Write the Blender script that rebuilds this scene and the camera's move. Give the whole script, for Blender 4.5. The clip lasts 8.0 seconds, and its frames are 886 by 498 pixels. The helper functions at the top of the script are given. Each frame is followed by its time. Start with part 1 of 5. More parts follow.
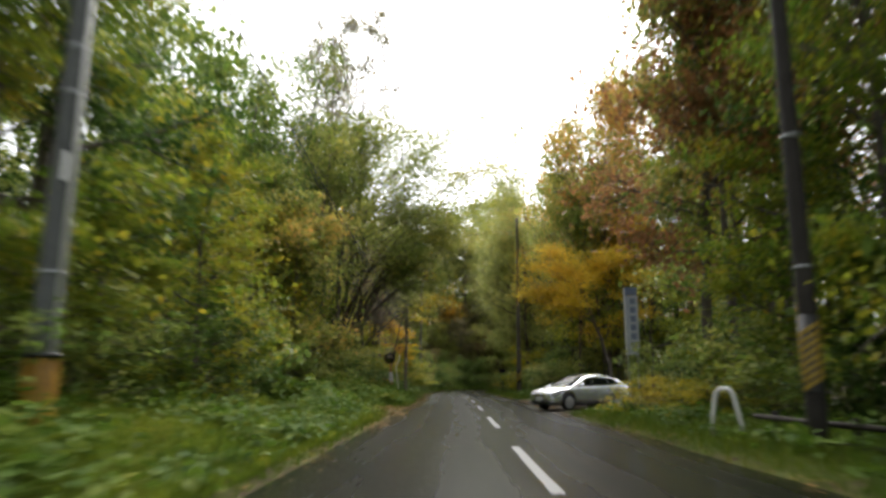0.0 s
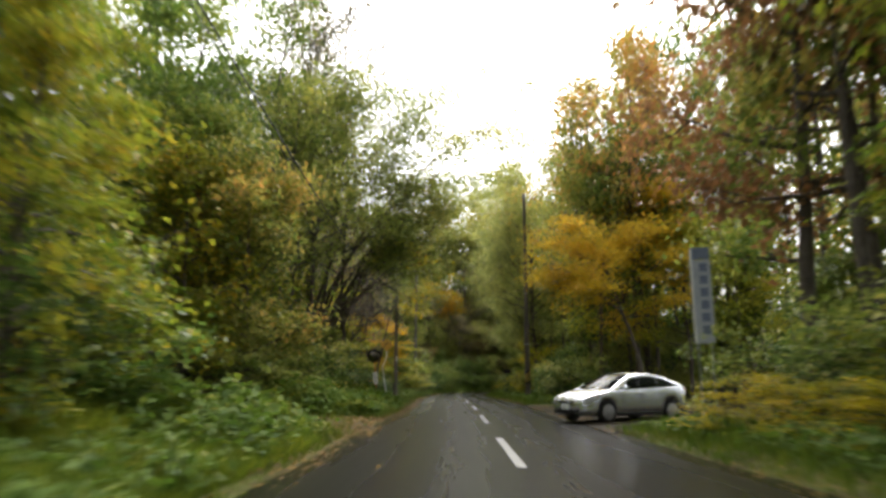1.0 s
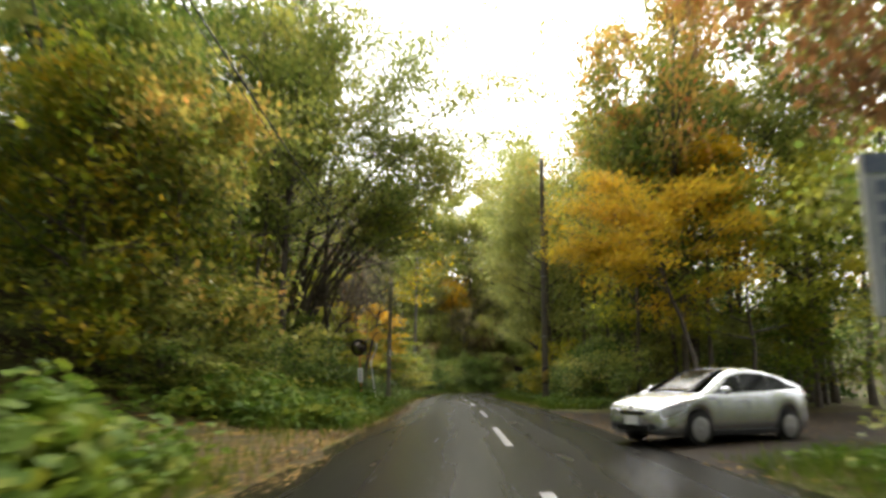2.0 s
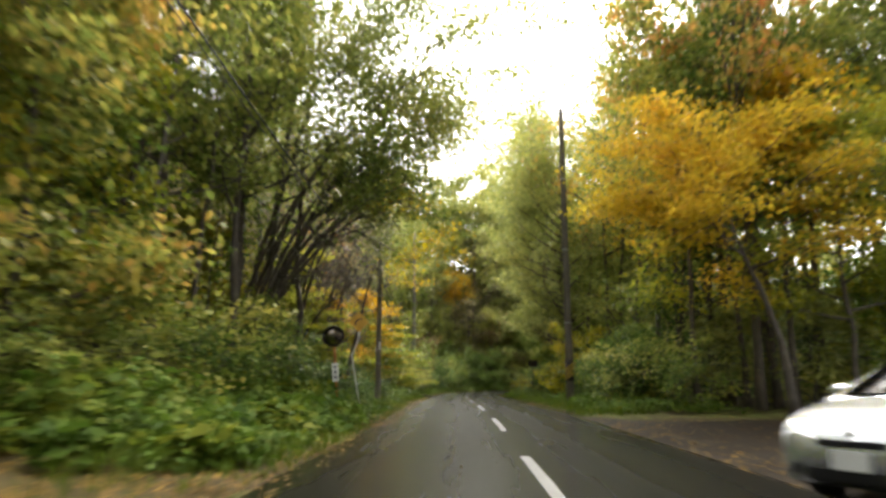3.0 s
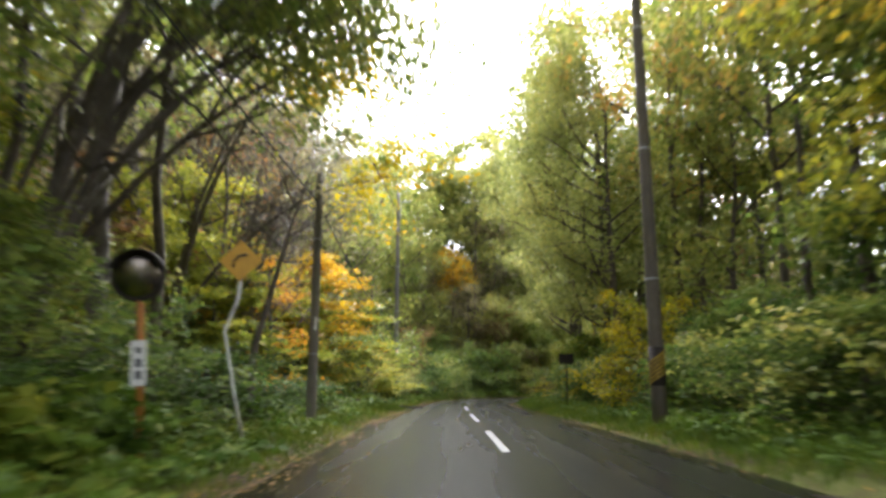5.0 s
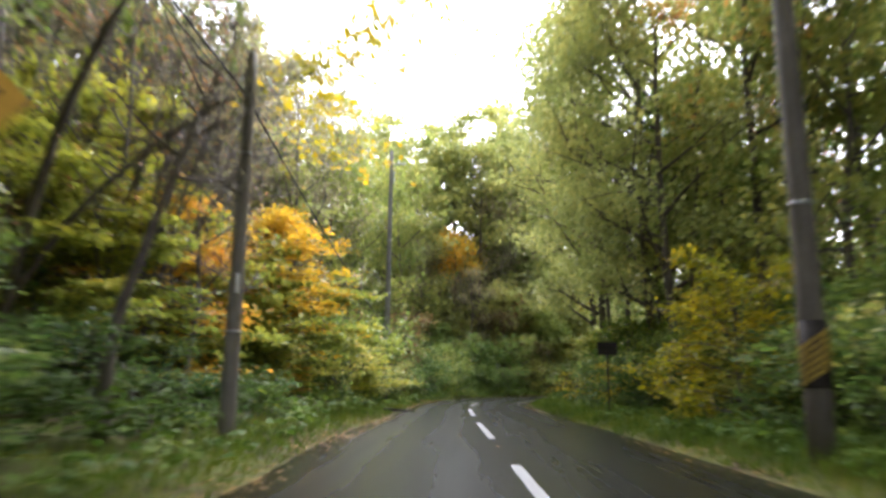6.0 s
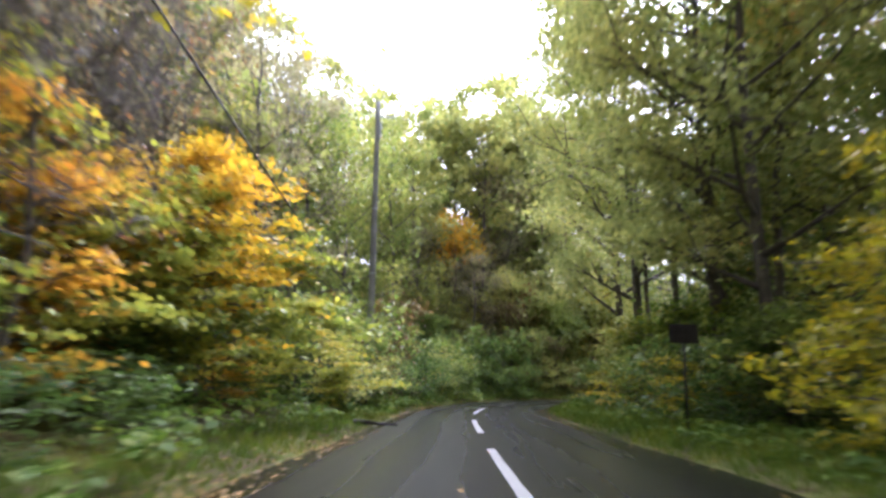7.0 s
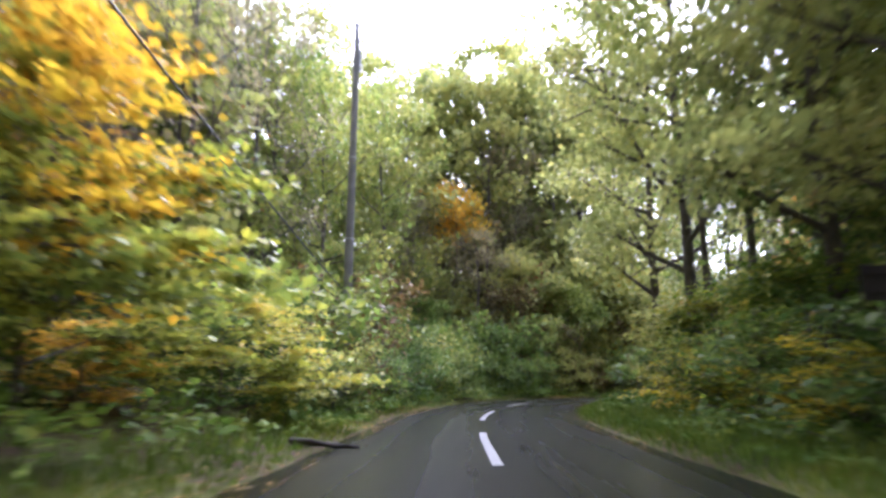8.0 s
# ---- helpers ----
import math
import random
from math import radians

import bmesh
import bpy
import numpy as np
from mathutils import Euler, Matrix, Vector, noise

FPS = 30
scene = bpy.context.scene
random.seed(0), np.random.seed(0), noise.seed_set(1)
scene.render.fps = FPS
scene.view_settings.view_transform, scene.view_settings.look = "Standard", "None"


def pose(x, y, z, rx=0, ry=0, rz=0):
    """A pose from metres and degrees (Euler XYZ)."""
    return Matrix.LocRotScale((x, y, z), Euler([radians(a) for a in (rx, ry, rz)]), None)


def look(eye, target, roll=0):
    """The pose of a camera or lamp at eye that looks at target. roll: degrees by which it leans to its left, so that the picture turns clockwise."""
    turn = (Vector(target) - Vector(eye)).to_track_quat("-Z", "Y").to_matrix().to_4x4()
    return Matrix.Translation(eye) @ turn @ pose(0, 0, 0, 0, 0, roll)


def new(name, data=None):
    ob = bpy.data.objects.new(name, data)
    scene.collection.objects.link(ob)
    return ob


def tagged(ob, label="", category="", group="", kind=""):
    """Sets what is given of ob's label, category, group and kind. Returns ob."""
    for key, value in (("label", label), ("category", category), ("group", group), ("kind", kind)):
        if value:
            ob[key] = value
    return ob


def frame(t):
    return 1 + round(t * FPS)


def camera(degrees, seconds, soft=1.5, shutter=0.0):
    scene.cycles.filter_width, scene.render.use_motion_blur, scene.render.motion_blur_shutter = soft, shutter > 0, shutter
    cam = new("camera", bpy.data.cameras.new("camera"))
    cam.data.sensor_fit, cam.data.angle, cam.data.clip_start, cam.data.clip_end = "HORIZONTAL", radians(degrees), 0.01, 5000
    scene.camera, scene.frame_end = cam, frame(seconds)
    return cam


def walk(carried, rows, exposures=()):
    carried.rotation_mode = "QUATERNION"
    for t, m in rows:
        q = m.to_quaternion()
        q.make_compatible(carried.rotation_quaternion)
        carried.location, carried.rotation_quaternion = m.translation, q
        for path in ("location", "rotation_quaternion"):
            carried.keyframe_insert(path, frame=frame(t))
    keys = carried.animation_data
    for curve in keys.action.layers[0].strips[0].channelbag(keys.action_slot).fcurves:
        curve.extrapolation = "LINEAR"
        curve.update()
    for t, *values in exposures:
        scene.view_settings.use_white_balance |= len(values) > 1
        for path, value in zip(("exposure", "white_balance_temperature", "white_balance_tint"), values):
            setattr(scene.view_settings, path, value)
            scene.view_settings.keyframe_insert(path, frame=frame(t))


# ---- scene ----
# ---------------------------------------------------------------- camera
cam = camera(66.0, 8.0, soft=3.0, shutter=0.9)
# seconds, eye, yaw, pitch, lean
PATH = [
    (0, 0.001, -0.002, 1.150, 1.17, 10.99, 0.36),
    (0.5, 0.072, 4.014, 1.153, 1.00, 10.99, 0.18),
    (1, 0.143, 7.962, 1.155, 1.13, 11.13, 0.12),
    (1.2, 0.159, 9.509, 1.149, 1.16, 11.14, 0.20),
    (2.3, 0.135, 17.794, 1.142, 1.60, 10.92, 0.62),
    (2.5, 0.133, 19.285, 1.149, 1.64, 10.82, 0.39),
    (3, 0.114, 22.954, 1.153, 1.78, 10.88, 0.02),
    (3.5, 0.160, 26.578, 1.147, 1.80, 10.74, -0.16),
    (4, 0.189, 30.268, 1.142, 1.80, 11.05, -0.44),
    (4.2, 0.211, 31.759, 1.138, 1.83, 11.11, -0.44),
    (5.3, 0.110, 39.979, 1.144, 1.78, 11.19, 0.26),
    (5.5, 0.072, 41.457, 1.145, 1.83, 11.05, 0.32),
    (6, 0.020, 45.231, 1.156, 1.95, 10.88, 0.69),
    (6.5, -0.038, 48.914, 1.160, 2.01, 11.03, 0.75),
    (7, -0.047, 52.469, 1.153, 2.02, 10.93, 0.87),
    (7.5, -0.084, 55.905, 1.151, 1.96, 10.70, 0.45),
    (8, -0.094, 59.257, 1.133, 2.15, 10.57, 0.70),
]


def aim(x, y, z, yaw, pitch, lean):
    a, b = radians(yaw), radians(pitch)
    way = Vector((-math.sin(a) * math.cos(b), math.cos(a) * math.cos(b), math.sin(b)))
    return look((x, y, z), Vector((x, y, z)) + 10 * way, lean)


walk(cam, [(t, aim(*rest)) for t, *rest in PATH], exposures=[(0, 1.36, 6500, 8), (1, 1.55, 6650, 8), (2.3, 1.98, 6950, 7), (4, 2.5, 6550, 10), (6.5, 2.63, 5750, 19), (8, 2.83, 5350, 28)])

# ---------------------------------------------------------------- light
SUN_ELEVATION, SUN_AZIMUTH = 50.0, 10.0     # degrees; azimuth from straight ahead to the right
world = bpy.data.worlds.new("overcast_sky")
scene.world = world
world.use_nodes = True
wn, wl = world.node_tree.nodes, world.node_tree.links
sky = wn.new("ShaderNodeTexSky")
sky.sky_type = "NISHITA"
sky.sun_disc = False
sky.sun_elevation, sky.sun_rotation = radians(SUN_ELEVATION), radians(SUN_AZIMUTH)
sky.air_density, sky.dust_density, sky.ozone_density = 1.0, 6.0, 1.0
grey = wn.new("ShaderNodeHueSaturation")
grey.inputs["Saturation"].default_value = 0.18
wl.new(sky.outputs[0], grey.inputs["Color"])
wl.new(grey.outputs[0], wn["Background"].inputs[0])
wn["Background"].inputs[1].default_value = 0.13

sun = new("sun", bpy.data.lights.new("sun", "SUN"))
sun.data.energy, sun.data.angle, sun.data.color = 1.0, radians(75), (1.0, 0.96, 0.91)
sa, se = radians(SUN_AZIMUTH), radians(SUN_ELEVATION)
sun.matrix_world = look((30 * math.sin(sa) * math.cos(se), 30 * math.cos(sa) * math.cos(se), 30 * math.sin(se)), (0, 0, 0))


# ---------------------------------------------------------------- materials
def nodes(name):
    m = bpy.data.materials.new(name)
    m.use_nodes = True
    t = m.node_tree
    return m, t.nodes, t.links, t.nodes["Principled BSDF"]


class Ramp:
    """A colour ramp whose colours are kept bright and scaled down behind it, so that dark tones stay smooth."""

    def __init__(self, n, stops):
        r, s = n.new("ShaderNodeValToRGB"), n.new("ShaderNodeVectorMath")
        k = 0.95 / max(max(c) for _, c in stops)
        e = r.color_ramp.elements
        while len(e) < len(stops):
            e.new(0.5)
        for el, (p, c) in zip(e, stops):
            el.position, el.color = p, (*(k * v for v in c), 1)
        s.operation = "SCALE"
        s.inputs["Scale"].default_value = 1 / k
        n.id_data.links.new(r.outputs[0], s.inputs[0])
        self.inputs, self.outputs = [r.inputs[0]], [s.outputs[0]]


def ramp(n, stops):
    return Ramp(n, stops)


def noise_tex(n, l, scale, detail=4.0, rough=0.6, coord=None):
    t = n.new("ShaderNodeTexNoise")
    t.inputs["Scale"].default_value, t.inputs["Detail"].default_value, t.inputs["Roughness"].default_value = scale, detail, rough
    if coord is not None:
        l.new(coord, t.inputs["Vector"])
    return t


def mixc(n, l, a, b, fac, mode="MIX"):
    m = n.new("ShaderNodeMix")
    m.data_type, m.blend_type = "RGBA", mode
    for sock, v in ((m.inputs[0], fac), (m.inputs[6], a), (m.inputs[7], b)):
        if isinstance(v, (int, float)):
            sock.default_value = v
        elif isinstance(v, tuple):
            sock.default_value = (*v, 1)
        else:
            l.new(v, sock)
    return m.outputs[2]


def bump(n, l, b, height, strength, distance):
    k = n.new("ShaderNodeBump")
    k.inputs["Strength"].default_value, k.inputs["Distance"].default_value = strength, distance
    l.new(height, k.inputs["Height"])
    l.new(k.outputs[0], b.inputs["Normal"])


def surface(name, stops, scale=3.0, fine=40.0, rough=(0.5, 0.8), metal=0.0, relief=0.3, depth=0.01, space="Object", shine=0.5):
    """A plain surface with stains at one scale and grain at another."""
    m, n, l, b = nodes(name)
    co = n.new("ShaderNodeTexCoord").outputs[space]
    big, small = noise_tex(n, l, scale, 5, 0.65, co), noise_tex(n, l, fine, 3, 0.6, co)
    r = ramp(n, stops)
    mx = n.new("ShaderNodeMath")
    mx.operation = "MULTIPLY_ADD"
    mx.inputs[1].default_value, mx.inputs[2].default_value = 0.35, -0.17
    l.new(small.outputs[0], mx.inputs[0])
    ad = n.new("ShaderNodeMath")
    l.new(mx.outputs[0], ad.inputs[0]), l.new(big.outputs[0], ad.inputs[1])
    l.new(ad.outputs[0], r.inputs[0])
    l.new(r.outputs[0], b.inputs["Base Color"])
    mr = n.new("ShaderNodeMapRange")
    mr.inputs[3].default_value, mr.inputs[4].default_value = rough
    l.new(big.outputs[0], mr.inputs[0]), l.new(mr.outputs[0], b.inputs["Roughness"])
    b.inputs["Metallic"].default_value = metal
    b.inputs["Specular IOR Level"].default_value = shine
    bump(n, l, b, small.outputs[0], relief, depth)
    return m


def leaf_material(name, stops, thin=0.52, clump=0.35, gloss=0.5, shine=0.3):
    """Leaves: a colour for each leaf, drifting from branch to branch; light passes through them."""
    m, n, l, b = nodes(name)
    geo, info = n.new("ShaderNodeNewGeometry"), n.new("ShaderNodeObjectInfo")
    co = n.new("ShaderNodeTexCoord").outputs["Object"]
    big = noise_tex(n, l, clump, 3, 0.6, co)
    a = n.new("ShaderNodeMath")
    a.operation = "MULTIPLY_ADD"
    a.inputs[1].default_value, a.inputs[2].default_value = 0.42, -0.33
    l.new(geo.outputs["Random Per Island"], a.inputs[0])
    c = n.new("ShaderNodeMath")
    c.operation = "MULTIPLY_ADD"
    c.inputs[1].default_value = 1.35
    l.new(big.outputs[0], c.inputs[0]), l.new(a.outputs[0], c.inputs[2])
    d = n.new("ShaderNodeMath")
    d.operation = "MULTIPLY_ADD"
    d.inputs[1].default_value, d.inputs[2].default_value = 0.3, -0.15
    l.new(info.outputs["Random"], d.inputs[0])
    e = n.new("ShaderNodeMath")
    l.new(c.outputs[0], e.inputs[0]), l.new(d.outputs[0], e.inputs[1])
    r = ramp(n, stops)
    l.new(e.outputs[0], r.inputs[0])
    l.new(r.outputs[0], b.inputs["Base Color"])
    b.inputs["Roughness"].default_value = gloss
    b.inputs["Specular IOR Level"].default_value = shine
    tr = n.new("ShaderNodeBsdfTranslucent")
    l.new(mixc(n, l, r.outputs[0], (1.0, 0.95, 0.35), 0.12, "MULTIPLY"), tr.inputs[0])
    ms = n.new("ShaderNodeMixShader")
    ms.inputs[0].default_value = thin
    l.new(b.outputs[0], ms.inputs[1]), l.new(tr.outputs[0], ms.inputs[2])
    l.new(ms.outputs[0], n["Material Output"].inputs[0])
    return m


LEAF = {
    "dark": leaf_material("leaves_dark_green", [(0.0, (0.024, 0.058, 0.012)), (0.45, (0.056, 0.104, 0.022)), (0.75, (0.1, 0.152, 0.031)), (1.0, (0.165, 0.195, 0.042))], shine=0.1),
    "green": leaf_material("leaves_mid_green", [(0.0, (0.05, 0.1, 0.02)), (0.4, (0.108, 0.178, 0.034)), (0.7, (0.2, 0.255, 0.048)), (1.0, (0.34, 0.335, 0.068))]),
    "olive": leaf_material("leaves_yellow_green", [(0.0, (0.077, 0.127, 0.031)), (0.35, (0.178, 0.246, 0.056)), (0.65, (0.317, 0.342, 0.077)), (1.0, (0.468, 0.400, 0.089))]),
    "yellow": leaf_material("leaves_golden", [(0.0, (0.146, 0.172, 0.015)), (0.3, (0.396, 0.318, 0.015)), (0.6, (0.568, 0.370, 0.022)), (1.0, (0.568, 0.301, 0.022))], 0.62),
    "orange": leaf_material("leaves_orange", [(0.0, (0.34, 0.31, 0.03)), (0.35, (0.56, 0.43, 0.035)), (0.65, (0.65, 0.42, 0.04)), (1.0, (0.64, 0.29, 0.045))], 0.62),
    "pale": leaf_material("leaves_pale_yellow_green", [(0.0, (0.149, 0.195, 0.060)), (0.4, (0.268, 0.310, 0.092)), (0.7, (0.385, 0.395, 0.113)), (1.0, (0.501, 0.441, 0.120))]),
    "russet": leaf_material("leaves_russet", [(0.0, (0.101, 0.084, 0.036)), (0.4, (0.220, 0.130, 0.056)), (0.7, (0.356, 0.167, 0.069)), (1.0, (0.419, 0.279, 0.087))]),
    "mixed": leaf_material("leaves_turning", [(0.0, (0.069, 0.112, 0.027)), (0.35, (0.182, 0.227, 0.052)), (0.55, (0.396, 0.356, 0.081)), (0.75, (0.556, 0.335, 0.084)), (1.0, (0.531, 0.206, 0.072))], 0.6),
    "turning": leaf_material("leaves_green_to_amber", [(0.0, (0.045, 0.095, 0.014)), (0.4, (0.12, 0.19, 0.022)), (0.68, (0.27, 0.29, 0.028)), (1.0, (0.46, 0.3, 0.03))], 0.5, 0.5, shine=0.15),
    "umber": leaf_material("leaves_dark_umber", [(0.0, (0.045, 0.05, 0.02)), (0.4, (0.1, 0.085, 0.032)), (0.7, (0.17, 0.11, 0.042)), (1.0, (0.25, 0.17, 0.055))], 0.45, shine=0.1),
    "spray": leaf_material("leaves_spray_green", [(0.0, (0.095, 0.145, 0.03)), (0.4, (0.21, 0.27, 0.045)), (0.7, (0.38, 0.39, 0.05)), (1.0, (0.54, 0.4, 0.045))], 0.52, 0.45, shine=0.2),
    "lemon": leaf_material("leaves_lemon", [(0.0, (0.13, 0.17, 0.012)), (0.35, (0.29, 0.28, 0.012)), (0.65, (0.47, 0.36, 0.012)), (1.0, (0.56, 0.32, 0.015))], 0.58),
    # drab: leaf tones lightened and greyed, with distance haze put into the colour
    "drab": leaf_material("leaves_drab", [(0.0, (0.14, 0.14, 0.08)), (0.4, (0.235, 0.22, 0.125)), (0.7, (0.32, 0.285, 0.15)), (1.0, (0.4, 0.31, 0.14))]),
    "lime": leaf_material("leaves_lime", [(0.0, (0.12, 0.17, 0.035)), (0.35, (0.26, 0.31, 0.045)), (0.65, (0.42, 0.42, 0.045)), (1.0, (0.58, 0.45, 0.04))], 0.56),
    "amber": leaf_material("leaves_amber", [(0.0, (0.32, 0.29, 0.04)), (0.35, (0.62, 0.42, 0.04)), (0.65, (0.62, 0.36, 0.035)), (1.0, (0.66, 0.28, 0.035))], 0.6),
}
BARK = surface("wet_bark", [(0.25, (0.03, 0.024, 0.018)), (0.5, (0.075, 0.06, 0.045)), (0.75, (0.14, 0.12, 0.09))], 2.5, 26, (0.55, 0.85), 0, 0.7, 0.02)
GREY_BARK = surface("grey_bark", [(0.25, (0.05, 0.043, 0.035)), (0.5, (0.11, 0.095, 0.08)), (0.8, (0.2, 0.18, 0.15))], 3, 30, (0.6, 0.9), 0, 0.6, 0.02)
POLE_CONCRETE = surface("weathered_concrete", [(0.25, (0.11, 0.105, 0.1)), (0.55, (0.19, 0.185, 0.175)), (0.8, (0.27, 0.26, 0.25))], 1.5, 35, (0.6, 0.85), 0, 0.25, 0.004)
POLE_WOOD = surface("tarred_pole", [(0.25, (0.016, 0.014, 0.012)), (0.55, (0.033, 0.029, 0.025)), (0.8, (0.058, 0.052, 0.045))], 1.2, 30, (0.65, 0.85), 0, 0.4, 0.006, shine=0.25)

POLE_DARK = surface("dark_wet_concrete", [(0.25, (0.05, 0.054, 0.052)), (0.55, (0.09, 0.095, 0.091)), (0.8, (0.14, 0.145, 0.14))], 1.5, 35, (0.5, 0.75), 0, 0.25, 0.004)
POLE_GREY = surface("weathered_grey_brown_pole", [(0.25, (0.1, 0.088, 0.072)), (0.55, (0.165, 0.147, 0.122)), (0.8, (0.25, 0.225, 0.19))], 1.2, 30, (0.55, 0.8), 0, 0.4, 0.006)
POLE_BROWN = surface("weathered_brown_pole", [(0.25, (0.06, 0.05, 0.039)), (0.55, (0.105, 0.088, 0.07)), (0.8, (0.17, 0.147, 0.12))], 1.2, 30, (0.55, 0.8), 0, 0.4, 0.006)


def road_material():
    m, n, l, b = nodes("wet_asphalt")
    co = n.new("ShaderNodeTexCoord").outputs["Object"]
    sep = n.new("ShaderNodeSeparateXYZ")
    uv = n.new("ShaderNodeUVMap")
    l.new(uv.outputs[0], sep.inputs[0])
    stretch = n.new("ShaderNodeMapping")
    stretch.inputs["Scale"].default_value = (1.0, 0.07, 1.0)
    l.new(co, stretch.inputs[0])
    big = noise_tex(n, l, 1.1, 5, 0.6, stretch.outputs[0])
    long = n.new("ShaderNodeMapping")
    long.inputs["Scale"].default_value = (1.3, 0.05, 1.0)
    l.new(co, long.inputs[0])
    patch = noise_tex(n, l, 1.0, 5, 0.6, long.outputs[0])
    fine = noise_tex(n, l, 110, 3, 0.7, co)
    # two worn wheel tracks in each lane, along the sheet
    wave = n.new("ShaderNodeMath")
    wave.operation = "COSINE"
    k = n.new("ShaderNodeMath")
    k.operation = "MULTIPLY"
    k.inputs[1].default_value = 4.0 * 2 * math.pi
    l.new(sep.outputs[0], k.inputs[0]), l.new(k.outputs[0], wave.inputs[0])
    add = n.new("ShaderNodeMath")
    add.operation = "MULTIPLY_ADD"
    add.inputs[1].default_value = 0.16
    l.new(wave.outputs[0], add.inputs[0]), l.new(big.outputs[0], add.inputs[2])
    r = ramp(n, [(0.22, (0.0032, 0.0031, 0.0027)), (0.5, (0.006, 0.0058, 0.005)), (0.78, (0.011, 0.0106, 0.0092))])
    l.new(add.outputs[0], r.inputs[0])
    g = ramp(n, [(0.3, (0.45, 0.45, 0.45)), (0.7, (1.55, 1.53, 1.5))])
    l.new(fine.outputs[0], g.inputs[0])
    l.new(mixc(n, l, r.outputs[0], g.outputs[0], 1.0, "MULTIPLY"), b.inputs["Base Color"])
    s = n.new("ShaderNodeMath")
    s.operation = "MULTIPLY_ADD"
    s.inputs[1].default_value = 0.6
    l.new(patch.outputs[0], s.inputs[0]), l.new(add.outputs[0], s.inputs[2])
    mr = n.new("ShaderNodeMapRange")
    mr.inputs[1].default_value, mr.inputs[2].default_value = 0.3, 1.35
    mr.inputs[3].default_value, mr.inputs[4].default_value = 0.32, 0.21
    l.new(s.outputs[0], mr.inputs[0]), l.new(mr.outputs[0], b.inputs["Roughness"])
    b.inputs["Specular IOR Level"].default_value = 0.055
    bump(n, l, b, fine.outputs[0], 0.04, 0.003)
    return m


ASPHALT = road_material()
PAINT = surface("worn_road_paint", [(0.37, (0.012, 0.0117, 0.0108)), (0.48, (0.048, 0.0476, 0.0455)), (0.7, (0.088, 0.0865, 0.0835))], 9, 70, (0.4, 0.6), 0, 0.3, 0.003)


def ground_material():
    m, n, l, b = nodes("forest_floor")
    co = n.new("ShaderNodeTexCoord").outputs["Object"]
    big, mid, fine = noise_tex(n, l, 0.25, 4, 0.6, co), noise_tex(n, l, 2.2, 5, 0.7, co), noise_tex(n, l, 26, 4, 0.7, co)
    soil = ramp(n, [(0.3, (0.018, 0.0135, 0.0068)), (0.5, (0.04, 0.0285, 0.0125)), (0.7, (0.075, 0.05, 0.021))])
    moss = ramp(n, [(0.3, (0.045, 0.055, 0.016)), (0.6, (0.095, 0.105, 0.026)), (0.8, (0.16, 0.15, 0.04))])
    l.new(fine.outputs[0], soil.inputs[0]), l.new(fine.outputs[0], moss.inputs[0])
    w = n.new("ShaderNodeMath")
    l.new(big.outputs[0], w.inputs[0]), l.new(mid.outputs[0], w.inputs[1])
    f = n.new("ShaderNodeMapRange")
    f.inputs[1].default_value, f.inputs[2].default_value = 0.92, 1.12
    l.new(w.outputs[0], f.inputs[0])
    l.new(mixc(n, l, soil.outputs[0], moss.outputs[0], f.outputs[0]), b.inputs["Base Color"])
    b.inputs["Roughness"].default_value = 0.9
    b.inputs["Specular IOR Level"].default_value = 0.08
    bump(n, l, b, mid.outputs[0], 0.6, 0.08)
    return m


GROUND = ground_material()
DIRT = surface("leaf_strewn_dirt", [(0.25, (0.02, 0.015, 0.006)), (0.5, (0.046, 0.034, 0.012)), (0.75, (0.082, 0.06, 0.02))], 1.2, 18, (0.7, 0.95), 0, 0.6, 0.03, shine=0.1)
GRASS = leaf_material("verge_grass", [(0.0, (0.028, 0.056, 0.008)), (0.4, (0.062, 0.11, 0.012)), (0.7, (0.105, 0.147, 0.015)), (1.0, (0.175, 0.165, 0.025))], 0.35, 0.5, 0.6, 0.15)
LUSH = leaf_material("lush_grass", [(0.0, (0.05, 0.085, 0.01)), (0.4, (0.105, 0.16, 0.015)), (0.7, (0.17, 0.215, 0.02)), (1.0, (0.27, 0.25, 0.03))], 0.4, 0.7, 0.6, 0.12)
WEED = leaf_material("broad_weed_leaves", [(0.0, (0.026, 0.055, 0.009)), (0.4, (0.056, 0.107, 0.014)), (0.7, (0.102, 0.162, 0.022)), (1.0, (0.195, 0.21, 0.026))], 0.4, 0.6, 0.65, 0.1)
LITTER = leaf_material("fallen_leaves", [(0.0, (0.05, 0.032, 0.014)), (0.4, (0.14, 0.085, 0.024)), (0.7, (0.26, 0.155, 0.036)), (1.0, (0.4, 0.25, 0.06))], 0.1, 1.5, 0.6, 0.06)


# ---------------------------------------------------------------- mesh helpers
def mesh_of(name, verts, faces, mat, smooth=False):
    me = bpy.data.meshes.new(name)
    me.from_pydata([tuple(v) for v in verts], [], faces)
    if mat:
        me.materials.append(mat)
    if smooth:
        me.polygons.foreach_set("use_smooth", [True] * len(me.polygons))
    me.update()
    return me


